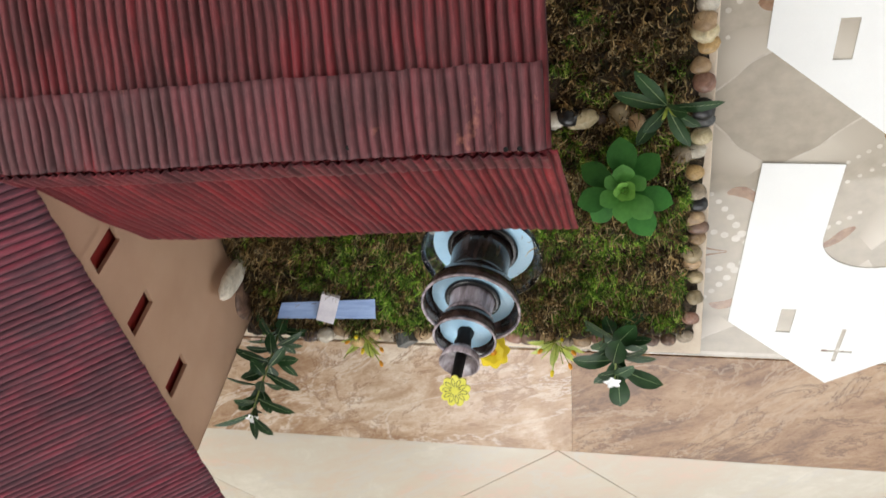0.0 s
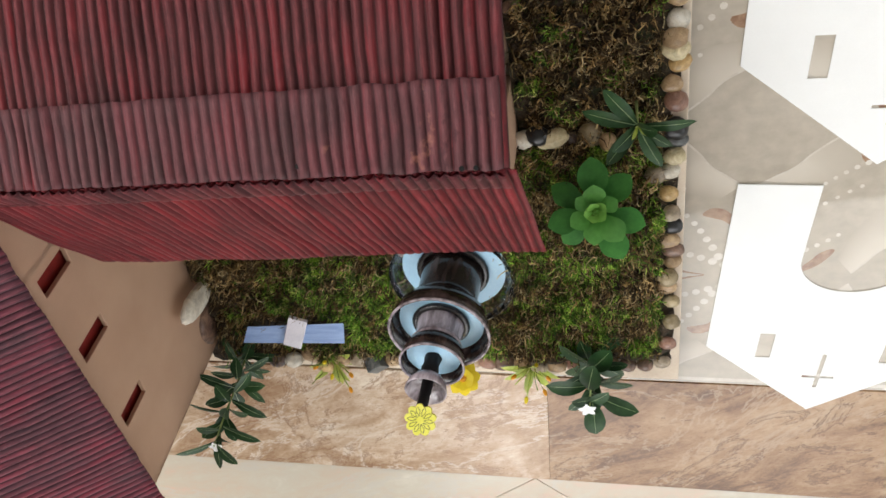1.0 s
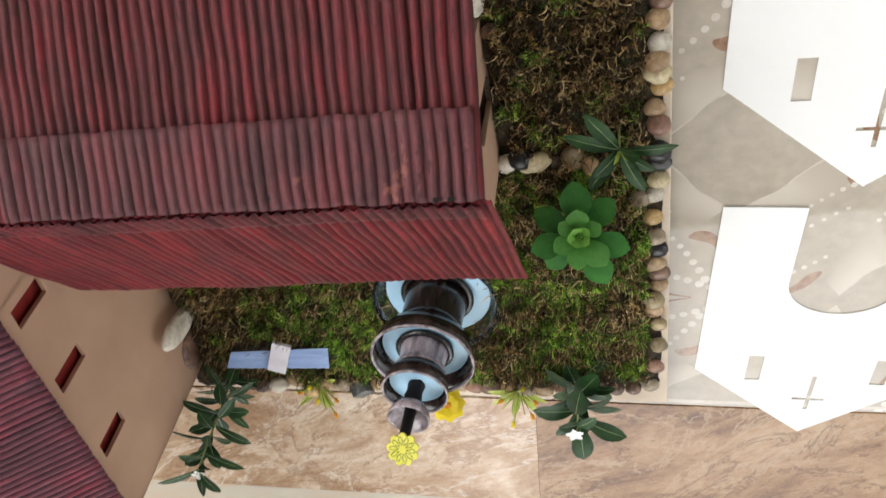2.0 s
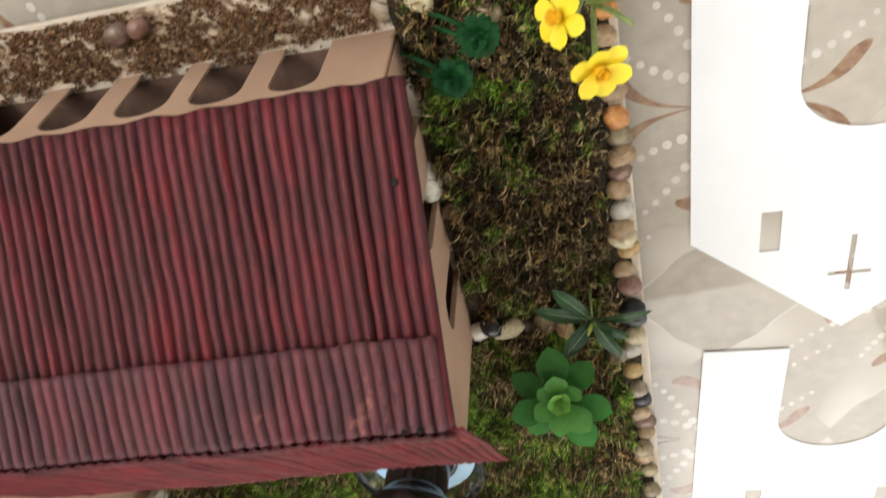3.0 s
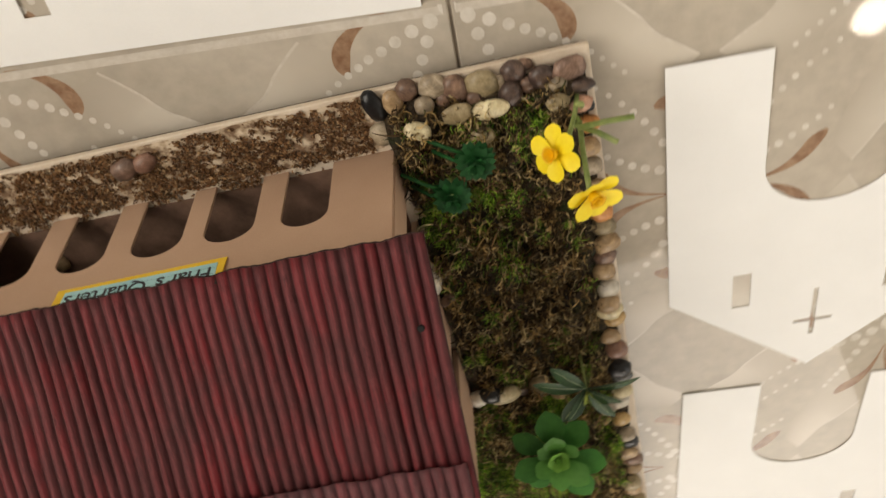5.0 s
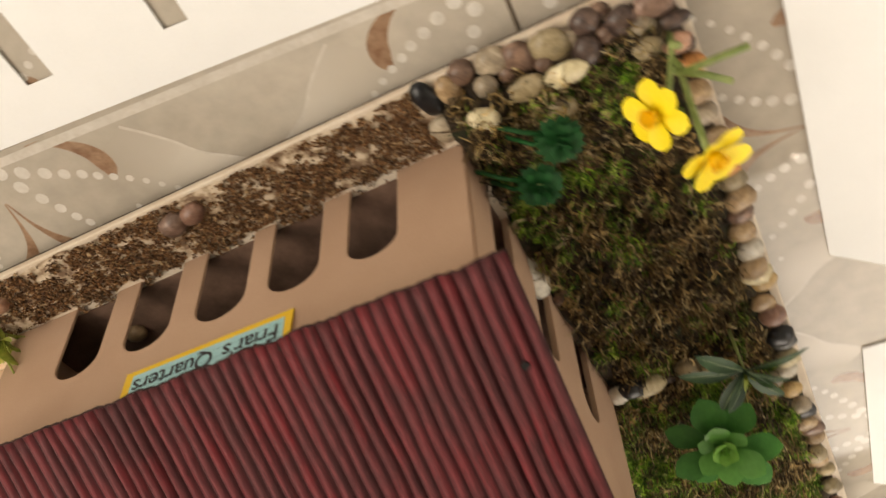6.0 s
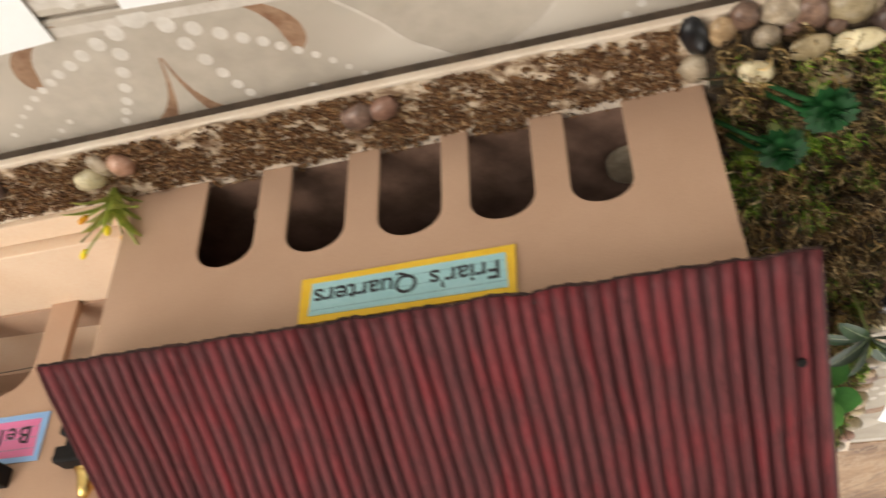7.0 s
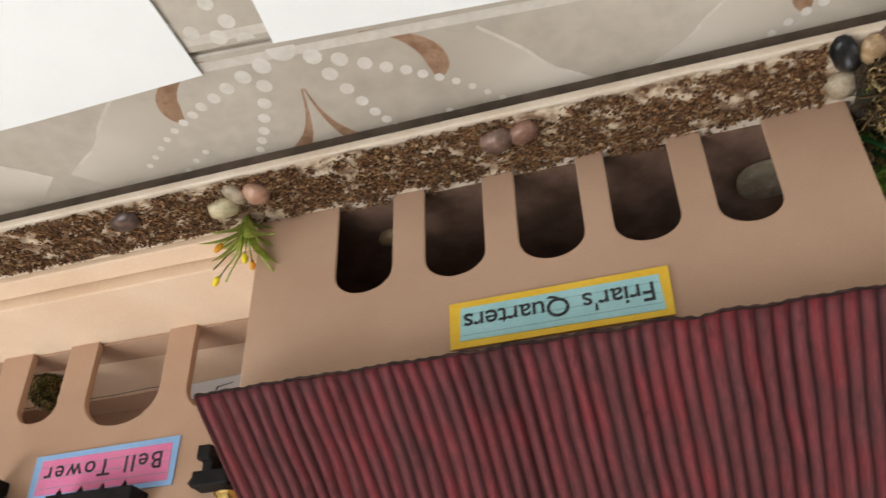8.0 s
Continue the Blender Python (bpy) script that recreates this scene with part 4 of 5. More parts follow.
# ---- name signs ----
def name_sign(words, m, w, h, card, paper, label, size, rules, gap):
    s = thing("name_sign", m, label, "sign", "name signs")
    part("card_border", slab_bm([[(0, 0), (w, 0.0008), (w - 0.0005, h), (0.0006, h)]], 0.0006), card, s)
    part("paper", slab_bm([[(0.0045, 0.0038), (w - 0.0055, 0.0042), (w - 0.005, h - 0.0035), (0.004, h - 0.003)]], 0.0003), paper, s, m=Matrix.Translation((0, 0, 0.0006)))
    bm = bmesh.new()
    for y in rules:
        ribbon(bm, [(0.0046, y), (w - 0.0058, y + 0.0003)], [0.00028] * 2, 0.0010)
    part("ruling", bm, M_RULE, s)
    me = text_mesh(words, size, gap=gap)
    link("lettering", me, M_INK, s, "handwritten black lettering", m=Matrix.Translation((w / 2, rules[0] - 0.0002, 0.0010)) @ Matrix.Rotation(radians(0.3), 4, "Z"))
    return s


FACE = Matrix.Rotation(radians(180), 4, "Z") @ UP
name_sign("Friar's Quarters", Matrix.Translation((-0.0255, 0.0008, 0.0868)) @ FACE @ Matrix.Rotation(radians(3), 4, "X"), 0.0985, 0.0248, M_SIGN_Y, M_SIGN_B, "yellow bordered aqua paper sign on the house front", 0.0134, (0.0078, 0.0132, 0.0185), 0.97)
name_sign("Bell Tower", Matrix.Translation((-0.3055, -0.0697, 0.0985)) @ FACE, 0.097, 0.0285, M_SIGN_L, M_SIGN_P, "blue bordered pink paper sign on the bell tower", 0.0142, (0.0085, 0.0148, 0.0211), 1.22)


# ---- moss, soil ----
def strands(name, n, sample, length, radius, lift, curl, material, seed, label, seg=5):
    """Many thin bent fibres as one mesh."""
    rng = np.random.RandomState(seed)
    base = np.array([sample(rng) for _ in range(n)])
    yaw = rng.uniform(0, 2 * np.pi, n)
    rise = rng.uniform(lift[0], lift[1], n)
    step = rng.uniform(length[0], length[1], n) / seg
    bend, turn = rng.normal(0, curl, n), rng.normal(0, curl * 0.6, n)
    rad = rng.uniform(0.6, 1.3, n) * radius
    p = base.copy()
    rings = []
    for k in range(seg + 1):
        d = np.stack([np.cos(yaw) * np.cos(rise), np.sin(yaw) * np.cos(rise), np.sin(rise)], 1)
        sd = np.stack([-np.sin(yaw), np.cos(yaw), np.zeros(n)], 1)
        ot = np.cross(d, sd)
        r = (rad * (1 - 0.75 * k / seg))[:, None]
        rings.append(np.stack([p + r * (math.cos(a) * sd + math.sin(a) * ot) for a in (0.5, 2.6, 4.7)], 1))
        p = p + d * step[:, None]
        p[:, 2] = np.maximum(p[:, 2], BT + 0.002)
        yaw, rise = yaw + bend, rise + turn
    verts = np.stack(rings, 1).reshape(-1, 3)
    idx = np.arange(n)[:, None] * (seg + 1) * 3
    quads = []
    for k in range(seg):
        for c in range(3):
            quads.append(np.concatenate([idx + k * 3 + c, idx + k * 3 + (c + 1) % 3, idx + (k + 1) * 3 + (c + 1) % 3, idx + (k + 1) * 3 + c], 1))
    me = bpy.data.meshes.new(name)
    me.from_pydata(verts.tolist(), [], np.concatenate(quads).tolist())
    return tagged(link(name, me, material, None, "", True), label, "moss", kind="stuff")


def bed_height(x, y):
    h = BT + 0.0075 + 0.010 * noise.noise((x * 28, y * 28, 0.3)) + 0.008 * noise.noise((x * 75, y * 75, 1.7))
    edge = min(0.184 - x, 0.034 - y, y + 0.491, x + 0.30)
    return BT - 0.002 + (h - BT + 0.002) * max(0.0, min(1.0, edge / 0.014))


def greenness(x, y):
    return noise.noise((x * 17 + 3, y * 17, 0.9)) + 0.5 * noise.noise((x * 45, y * 45, 4.2)) + (0.04 if y < -0.25 else -0.6 if y > -0.03 else -0.3) + (0.2 if -0.15 < x < 0.16 and -0.42 < y < -0.33 else 0) - (0.45 if x < -0.15 and y > -0.43 else 0)


def on_bed(x, y):
    if not (-0.285 < x < 0.169 and -0.470 < y < 0.029):
        return False
    if -0.232 < x < 0.064 and y > -0.224:
        return False
    if x < 0.071 and y > -0.226:
        return False
    if math.hypot(x + 0.003, y + 0.350) < 0.05 or (-0.222 < x < -0.112 and -0.446 < y < -0.417):
        return False
    return x > -0.2285 + (y + 0.118) * 0.065 + 0.003


def bed_spot(green, tufts=0, spread=0.003):
    """Picks places on the bed, scattered or gathered in tufts."""
    rng0 = np.random.RandomState(77 + tufts)
    centres = []

    def single(rng):
        while True:
            x, y = rng.uniform(-0.29, 0.177), rng.uniform(-0.497, 0.024)
            if y > -0.22 and rng.rand() < 0.22:
                continue
            if on_bed(x, y) and (greenness(x, y) + rng.normal(0, 0.1) > 0) == green:
                return x, y

    for _ in range(tufts):
        centres.append((*single(rng0), rng0.uniform(0.5, 1.4)))

    def pick(rng):
        if not tufts:
            x, y = single(rng)
            return x, y, bed_height(x, y) - 0.001
        while True:
            cx, cy, s = centres[rng.randint(tufts)]
            dx, dy = rng.normal(0, spread * s, 2)
            if on_bed(cx + dx, cy + dy):
                top = max(0.0, 1 - math.hypot(dx, dy) / (2 * spread * s))
                return cx + dx, cy + dy, bed_height(cx, cy) - 0.001 + 0.010 * s * top * rng.uniform(0.1, 1.2)
    return pick


def bed_patch(x0, x1, y0, y1, step=0.004):
    nx, ny = int((x1 - x0) / step), int((y1 - y0) / step)
    verts = [(x0 + (x1 - x0) * i / nx, y0 + (y1 - y0) * j / ny, bed_height(x0 + (x1 - x0) * i / nx, y0 + (y1 - y0) * j / ny)) for j in range(ny + 1) for i in range(nx + 1)]
    faces = [(j * (nx + 1) + i, j * (nx + 1) + i + 1, (j + 1) * (nx + 1) + i + 1, (j + 1) * (nx + 1) + i) for j in range(ny) for i in range(nx)]
    me = bpy.data.meshes.new("moss_bed")
    me.from_pydata(verts, [], faces)
    return tagged(link("moss_bed", me, M_BED, None, "", True), "brown-green moss bed glued on the board", "moss", kind="stuff")


bed_patch(0.0664, 0.184, -0.222, 0.034)
bed_patch(-0.27, 0.184, -0.492, -0.2225)
strands("green_moss", 50000, bed_spot(True, 1000, 0.0036), (0.0035, 0.0095), 0.00062, (-0.2, 1.3), 0.7, M_MOSS, 21, "bright green clumps of preserved moss", 3)
strands("moss_tuft", 8000, bed_spot(False, 230, 0.0034), (0.003, 0.008), 0.00045, (-0.1, 1.3), 0.6, M_MOSS, 22, "dark green short moss among dry fibres", 3)
strands("dry_moss", 15000, bed_spot(False, 800, 0.0048), (0.006, 0.020), 0.00082, (-0.4, 0.9), 1.0, M_DRY, 23, "curly dry brown moss fibres", 6)
strands("dry_moss", 12000, bed_spot(True, 300, 0.0045), (0.006, 0.020), 0.00082, (-0.3, 1.0), 1.0, M_DRY, 24, "straw-coloured fibres among green moss", 6)
strands("straw_curl", 1500, bed_spot(False), (0.012, 0.028), 0.0008, (0.0, 0.7), 0.8, M_DRY, 25, "long curly straw fibres lying on the moss", 8)
strands("dry_moss", 9000, bed_spot(False), (0.005, 0.014), 0.0006, (-0.3, 0.8), 1.0, M_DRY, 26, "loose brown fibres covering the bed", 5)
strands("green_moss", 4000, bed_spot(True), (0.004, 0.009), 0.0005, (0.0, 1.2), 0.7, M_MOSS, 27, "loose green moss threads over the bed", 3)


M_PEAT = island_colours("dark_peat_fibre", [(0.0, (0.015, 0.009, 0.005)), (0.5, (0.06, 0.035, 0.016)), (0.8, (0.05, 0.065, 0.015)), (1.0, (0.16, 0.1, 0.045))], 0.85)
strands("peat_fibre", 11000, bed_spot(False), (0.004, 0.012), 0.0007, (-0.2, 0.9), 0.9, M_PEAT, 28, "dark brown peat fibres under the moss", 4)
strands("peat_fibre", 5000, bed_spot(True), (0.004, 0.012), 0.0007, (-0.2, 0.9), 0.9, M_PEAT, 29, "dark peat fibres between moss clumps", 4)


def chips(n, seed):
    """Flat brown flakes lying loosely on the glue, in drifts with bare gaps."""
    rng = np.random.RandomState(seed)
    verts, faces = [], []
    made = 0
    while made < n:
        x, y = rng.uniform(-0.62, 0.056), rng.uniform(-0.004, 0.0385)
        if y < 0.002 and not any(a + 0.002 < x < b - 0.002 for a, b in ARCHES):
            continue
        edge = min(y + 0.001, 0.0385 - y) / 0.006
        if noise.noise((x * 55, y * 75, 2.2)) * 0.6 + noise.noise((x * 230, y * 230, 7.2)) * 0.5 + rng.normal(0, 0.1) < 0.1 - min(1, edge) * 0.24:
            continue
        s = rng.uniform(0.0005, 0.0014)
        c = np.array((x, y, BT + 0.0008 + rng.uniform(0, 0.0022)))
        k = 5
        ang = np.sort(rng.uniform(0, 2 * np.pi, k))
        ring = np.stack([np.cos(ang), np.sin(ang) * rng.uniform(0.4, 0.9), rng.uniform(-0.35, 0.35, k)], 1) * s
        a = rng.uniform(0, 6.28)
        rot = np.array(((math.cos(a), -math.sin(a), 0), (math.sin(a), math.cos(a), 0), (0, 0, 1)))
        b = len(verts)
        verts += (ring @ rot.T + c).tolist() + (ring * 0.8 @ rot.T + c - (0, 0, 0.0005)).tolist()
        faces += [tuple(b + q for q in range(k)), tuple(b + 2 * k - 1 - q for q in range(k))] + [(b + q, b + k + q, b + k + (q + 1) % k, b + (q + 1) % k) for q in range(k)]
        made += 1
    me = bpy.data.meshes.new("soil_chips")
    me.from_pydata(verts, [], faces)
    return tagged(link("soil_chips", me, M_SOIL), "brown crumbled soil strip along the board edge", "soil", kind="stuff")


chips(26000, 31)
soil = bmesh.new()
ribbon(soil, [(-0.62 + 0.02 * i, 0.0200 + 0.001 * math.sin(i * 1.7)) for i in range(35)], [0.036 + 0.002 * math.sin(i * 2.3) for i in range(35)], BT + 0.0006)
tagged(part("soil_bed", soil, surface("soil_glue", [(0.4, (0.2, 0.12, 0.07)), (0.5, (0.5, 0.38, 0.26)), (0.58, (0.68, 0.56, 0.42))], 130, 0.85, 0.4, 700)), "thin brown soil glued on cream board", "soil", kind="stuff")

# ---- pebbles ----
LABELS = {"cream": "rough cream-yellow stone beside the sprig", "white": "smooth white pebble set in the moss border", "tan": "tan polished pebble on the board edge", "brown": "brown polished pebble on the board edge", "grey": "grey-beige pebble on the board edge", "olive": "olive-tan pebble on the board edge", "black": "glossy black pebble on the board", "orange": "warm orange pebble on the board edge", "pink": "pale pink pebble on the board", "slate": "angular slate-grey stone on the board edge", "purple": "dark purple glossy pebble on the board", "gold": "golden tan polished pebble on the board edge", "rose": "reddish brown pebble on the board edge", "mauve": "mottled mauve-brown pebble at the board corner", "moss": "flat olive-grey stone disc at the house corner"}


def pebble(x, y, a, b, kind, turn=0, z=None, c=None, tilt=0, rough=0.12):
    rng = random.Random(int(x * 9000) * 31 + int(y * 7000))
    bm = bmesh.new()
    bmesh.ops.create_icosphere(bm, subdivisions=3 if a > 0.009 else 2, radius=1)
    c = c or min(a, b) * rng.uniform(0.5, 0.7)
    off = rng.uniform(0, 50)
    flat = 1.8 if kind == "slate" else 2.3
    for v in bm.verts:
        n = 1 + rough * noise.noise(v.co * 1.3 + Vector((off, 0, 0))) + rough * 0.5 * noise.noise(v.co * 2.9 + Vector((0, off, 0)))
        p = v.co * n
        k = (abs(p.x) ** flat + abs(p.y) ** flat + abs(p.z) ** flat) ** (1 / flat)
        p = p / max(k, 1e-6) * (0.55 + 0.45 * n)
        v.co = (p.x * a, p.y * b, p.z * c)
    bedded = x > 0.0664 or (x > -0.27 and y < -0.2225)
    z = (bed_height(x, y) if bedded else BT) + c * (1.35 if y < -0.46 else 0.95 if bedded else 0.6) if z is None else z
    ob = part("pebble", bm, STONE[kind], smooth=True, m=pose(x, y, z, tilt, 0, turn))
    return tagged(ob, LABELS[kind], "pebble", "pebbles on the model board")


EAST_ROW = "177,-141 white; 176,-124 tan; 175,-152 tan; 176,-163 cream; 179,-175 gold; 174,-189 tan; 177,-202 rose; 177,-226 black; 179,-238 slate; 174,-264 white; 163,-266 grey; 173,-284 gold; 175,-302 grey; 177,-320 black; 174,-334 tan; 178,-346 brown; 178,-359 tan; 174,-372 olive; 174,-383 tan; 178,-404 olive; 178,-428 olive; 175,-456 rose; 171,-484 grey; 156,-489 brown; 180,-102 tan; 179,-75 orange; 180,-89 olive; 179,-57 tan; 178,-112 brown; 177,-250 cream"
for item in EAST_ROW.split(";"):
    xy, kind = item.split()
    x, y = (int(q) / 1000 for q in xy.split(","))
    rr = random.Random(int(y * 1e5))
    pebble(x + 0.001, y, rr.uniform(0.0072, 0.0096), rr.uniform(0.0066, 0.0086), kind, rr.uniform(-35, 35), rough=0.3)
FRONT_ROW = "63,32 black 5.5 10; 63,13 moss 6.6 7.4; 74,32 tan 5.3 7.2; 83,37 brown 5.8 6.0; 98,36 grey 7.4 7.0; 91,28 grey 5.3 5.1; 110,32 brown 6.9 8.6; 125,32 olive 8.3 7.6; 108,20 olive 8.2 5.6; 127,19 cream 9.2 5.4; 85,19 cream 7.0 5.0; 143,34 purple 6.4 6.1; 139,23 purple 6.1 7.4; 158,29 purple 6.9 6.4; 173,31 mauve 8.4 6.4; 178,20 purple 7.3 3.8; 176,9 pink 6.5 4.9; 181,3 black 3.6 3.6; 180,-8 orange 6.1 5.3; 164,17 olive 6.3 4.7; 178,-37 grey 6.1 6.3; 119,4 olive 6.7 5.4; 150,36 brown 4.4 3.6; 102,27 brown 4.0 4.0; 119,26 brown 4.0 3.6; 134,30 grey 3.6 4.6; 166,25 grey 4.6 4.0; 150,25 brown 4.5 4.5; 178,-22 tan 6.0 6.0"
for item in FRONT_ROW.split(";"):
    xy, kind, a, b = item.split()
    x, y = (int(q) / 1000 for q in xy.split(","))
    pebble(x, y, float(a) * 0.00114, float(b) * 0.00110, kind, -28 if kind == "cream" and x < 0.1 else random.Random(int(x * 1e4)).uniform(-14, 14), rough=0.34)
REST = "71,-224 white 8 7; 81,-220 black 8 7; 92,-224 cream 11 7; 119,-224 olive 8 9; 131,-229 tan 6 7; 105,-226 purple 6 5; -224,-474 black 8 6; -212,-473 brown 8 7; -197,-472 purple 9 7; -181,-472 white 9 8; -164,-471 tan 9 7; -148,-477 gold 8 7; -132,-475 tan 8 7; -115,-476 grey 9 7; -81,-478 tan 9 7; -64,-479 brown 8 7; -49,-479 grey 8 7; -33,-480 tan 8 7; -17,-481 olive 8 7; -3,-482 tan 8 7; 11,-482 rose 8 8; 26,-485 brown 10 8; 44,-484 tan 8 7; 60,-486 grey 8 7; 76,-487 tan 9 7; 93,-488 rose 8 7; 110,-488 grey 8 7; 126,-489 tan 8 7; 141,-489 brown 8 7; 72,-40 brown 5 4; 71,-60 olive 6 4; 72,-95 grey 5 4; 71,-120 brown 6 4"
for item in REST.split(";"):
    xy, kind, a, b = item.split()
    x, y = (int(q) / 1000 for q in xy.split(","))
    pebble(x, y, int(a) * 0.0011, int(b) * 0.0011, kind, random.Random(int(y * 1e4)).uniform(-35, 35), rough=0.3)
SOIL_STONES = "-239,21 cream 9 7; -228,29 grey 5 8; -217,27 pink 7 7; -91,27 mauve 9 7; -78,28 rose 8 6; -294,27 purple 9 7; -166,-32 tan 7 6"
for item in SOIL_STONES.split(";"):
    xy, kind, a, b = item.split()
    x, y = (int(q) / 1000 for q in xy.split(","))
    pebble(x, y, int(a) / 1000, int(b) / 1000, kind, 20, rough=0.4)
cube = bevelled(part("stone_cube", box_bm(-0.0080, 0.0080, -0.0080, 0.0080, -0.0075, 0.0075), STONE["slate"], m=pose(-0.098, -0.479, BT + 0.0135, 34, 10, 28)), 0.0008)
tagged(cube, "angular slate-grey stone cube among the border pebbles", "stone")
tagged(pebble(-0.2385, -0.368, 0.0046, 0.0135, "white", -4, z=BT + 0.034, c=0.031, tilt=-14), "long white stone leaning on the church wall", "stone")


tagged(pebble(0.0325, -0.0455, 0.0158, 0.0158, "moss", 0, z=BT + 0.0022, c=0.0022, rough=0.05), "flat olive-grey disc inside the arcade", "pebble")
tagged(pebble(0.0635, -0.094, 0.0085, 0.014, "white", 8, z=BT + 0.012, c=0.013), "white stone standing in the side arch", "stone")
tagged(pebble(-0.2535, -0.420, 0.0045, 0.022, "brown", -4, z=BT + 0.012, c=0.020, rough=0.3), "rough dark brown lump by the church wall", "stone")


# ---- leaves and flowers ----
def leaf_mesh(name, length, width, droop, cup, thick=0.0006, blunt=1.0, n=9, m=5, full=0.68):
    """A leaf along +y from its foot at the origin, with a fold along the middle: an upper and a lower skin that meet at the rim."""
    whole = bmesh.new()
    for side in (1, -1):
        bm = bmesh.new()
        rows = []
        for i in range(n):
            t = i / (n - 1)
            w = width / 2 * (math.sin(math.pi * min(1, t ** blunt)) ** full * 0.96 + 0.06 * (1 - t))
            row = []
            for j in range(m):
                s = 2 * j / (m - 1) - 1
                z = -droop * length * t * t + cup * width * (s * s) * math.sin(math.pi * t) + side * thick * (1 - s * s) * math.sin(math.pi * min(1, 0.08 + t * 0.9))
                row.append(bm.verts.new((s * w, t * length, z)))
            rows.append(row)
        for i in range(n - 1):
            for j in range(m - 1):
                quad = (rows[i][j], rows[i][j + 1], rows[i + 1][j + 1], rows[i + 1][j])
                bm.faces.new(quad if side > 0 else quad[::-1])
        bmesh.ops.remove_doubles(bm, verts=bm.verts, dist=1e-5)
        skin = bpy.data.meshes.new("skin")
        bm.to_mesh(skin)
        bm.free()
        whole.from_mesh(skin)
        bpy.data.meshes.remove(skin)
    me = bpy.data.meshes.new(name)
    whole.to_mesh(me)
    whole.free()
    me.shade_smooth()
    return me


def rib_mesh(length, droop, thick):
    bm = bmesh.new()
    ribbon(bm, [(0, length * (0.03 + 0.9 * i / 7)) for i in range(8)], [0.0009 - 0.0001 * i for i in range(8)], 0)
    for v in bm.verts:
        t = v.co.y / length
        v.co.z = -droop * length * t * t + thick + 0.0003
    me = bpy.data.meshes.new("leaf_rib")
    bm.to_mesh(me)
    bm.free()
    return me


def leaf_pose(x, y, z, yaw, up, roll=0):
    return Matrix.Translation((x, y, z)) @ Matrix.Rotation(radians(yaw), 4, "Z") @ Matrix.Rotation(radians(up), 4, "X") @ Matrix.Rotation(radians(roll), 4, "Y")


BIG = leaf_mesh("leaf", 0.042, 0.0122, 0.16, 0.14, 0.0006, 1.25)
BIG_RIB = rib_mesh(0.041, 0.16, 0.0006)
MID = leaf_mesh("leaf", 0.030, 0.0135, 0.2, 0.12, 0.0006, 1.3)
MID_RIB = rib_mesh(0.030, 0.2, 0.0006)


BROAD = leaf_mesh("leaf", 0.039, 0.0195, 0.22, 0.12, 0.0006, 1.35, full=0.6)
BROAD_RIB = rib_mesh(0.039, 0.22, 0.0006)


def leafy(name, m, label, stem, leaves, group="", broad=False):
    """A plant: stem points, then leaves as (height point, yaw, up, big)."""
    t = thing(name, m, label, "plant", group)
    part("stem", tube_bm(stem, 0.0013, 6, taper=0.6), M_STEM, t, smooth=True)
    for p, yaw, up, big in leaves:
        lf = link("leaf", (BROAD if broad else BIG) if big else MID, M_LEAF, t, m=leaf_pose(*p, yaw, up, random.uniform(-25, 25)))
        link("leaf_rib", (BROAD_RIB if broad else BIG_RIB) if big else MID_RIB, M_RIB, lf)
    return t


random.seed(5)
SPROUT = leaf_mesh("sprout", 0.013, 0.0034, 0.1, 0.15, 0.0004)
plant_a = leafy("leafy_plant", Matrix.Translation((0.151, -0.195, BT)) @ Matrix.Scale(0.9, 4), "small artificial plant with dark green leaves in moss", [(0, -0.006, 0.004), (0, -0.002, 0.03), (0, 0, 0.050)],
      [((0, 0, 0.048), a, u, b) for a, u, b in ((70, 8, True), (33, 14, True), (-95, 4, True), (143, 10, True), (-157, 12, True), (-128, 22, False), (-40, 66, False), (110, 60, False))], "artificial plants")
for yaw, up in ((10, 60), (130, 68), (250, 55)):
    link("sprout", SPROUT, M_SPRIG, plant_a, "light green young leaf", m=leaf_pose(0, 0, 0.05, yaw, up))
spike = [(0.0, 0.0, 0.0), (0.002, -0.003, 0.05), (0.0, -0.006, 0.095), (-0.001, -0.010, 0.125)]
leaves = []
for k in range(34):
    t = (k / 33) ** 1.25
    leaves.append(((0.001, -0.010 * t, 0.012 + 0.110 * t), (k * 137.5) % 360, 2 + 30 * t + random.uniform(-14, 14), k % 2 == 0))
tall = leafy("leafy_plant", Matrix.Translation((-0.231, -0.466, BT)) @ Matrix.Scale(0.92, 4), "tall artificial dark green plant with white blossom", spike, leaves, "artificial plants")
leaves = []
for k in range(24):
    t = k / 23
    leaves.append(((0.004 * math.sin(k), -0.008 * t, 0.008 + 0.055 * t), (k * 137.5 + 40) % 360, 2 + 34 * t + random.uniform(-12, 12), k % 2 == 0))
bush = leafy("leafy_plant", Matrix.Translation((0.110, -0.462, BT)), "bushy artificial plant with dark leaves and white blossom", [(0, 0, 0), (0, -0.003, 0.03), (-0.002, -0.008, 0.068)], leaves, "artificial plants", True)
PETAL_W = leaf_mesh("petal", 0.009, 0.006, 0.1, 0.2, 0.0003)
for host, p in ((tall, (0.001, -0.012, 0.122)), (bush, (-0.004, -0.012, 0.066))):
    for k in range(5):
        link("petal", PETAL_W, M_PAPER, host, "white blossom petal", m=leaf_pose(*p, k * 72 + 10, 25))


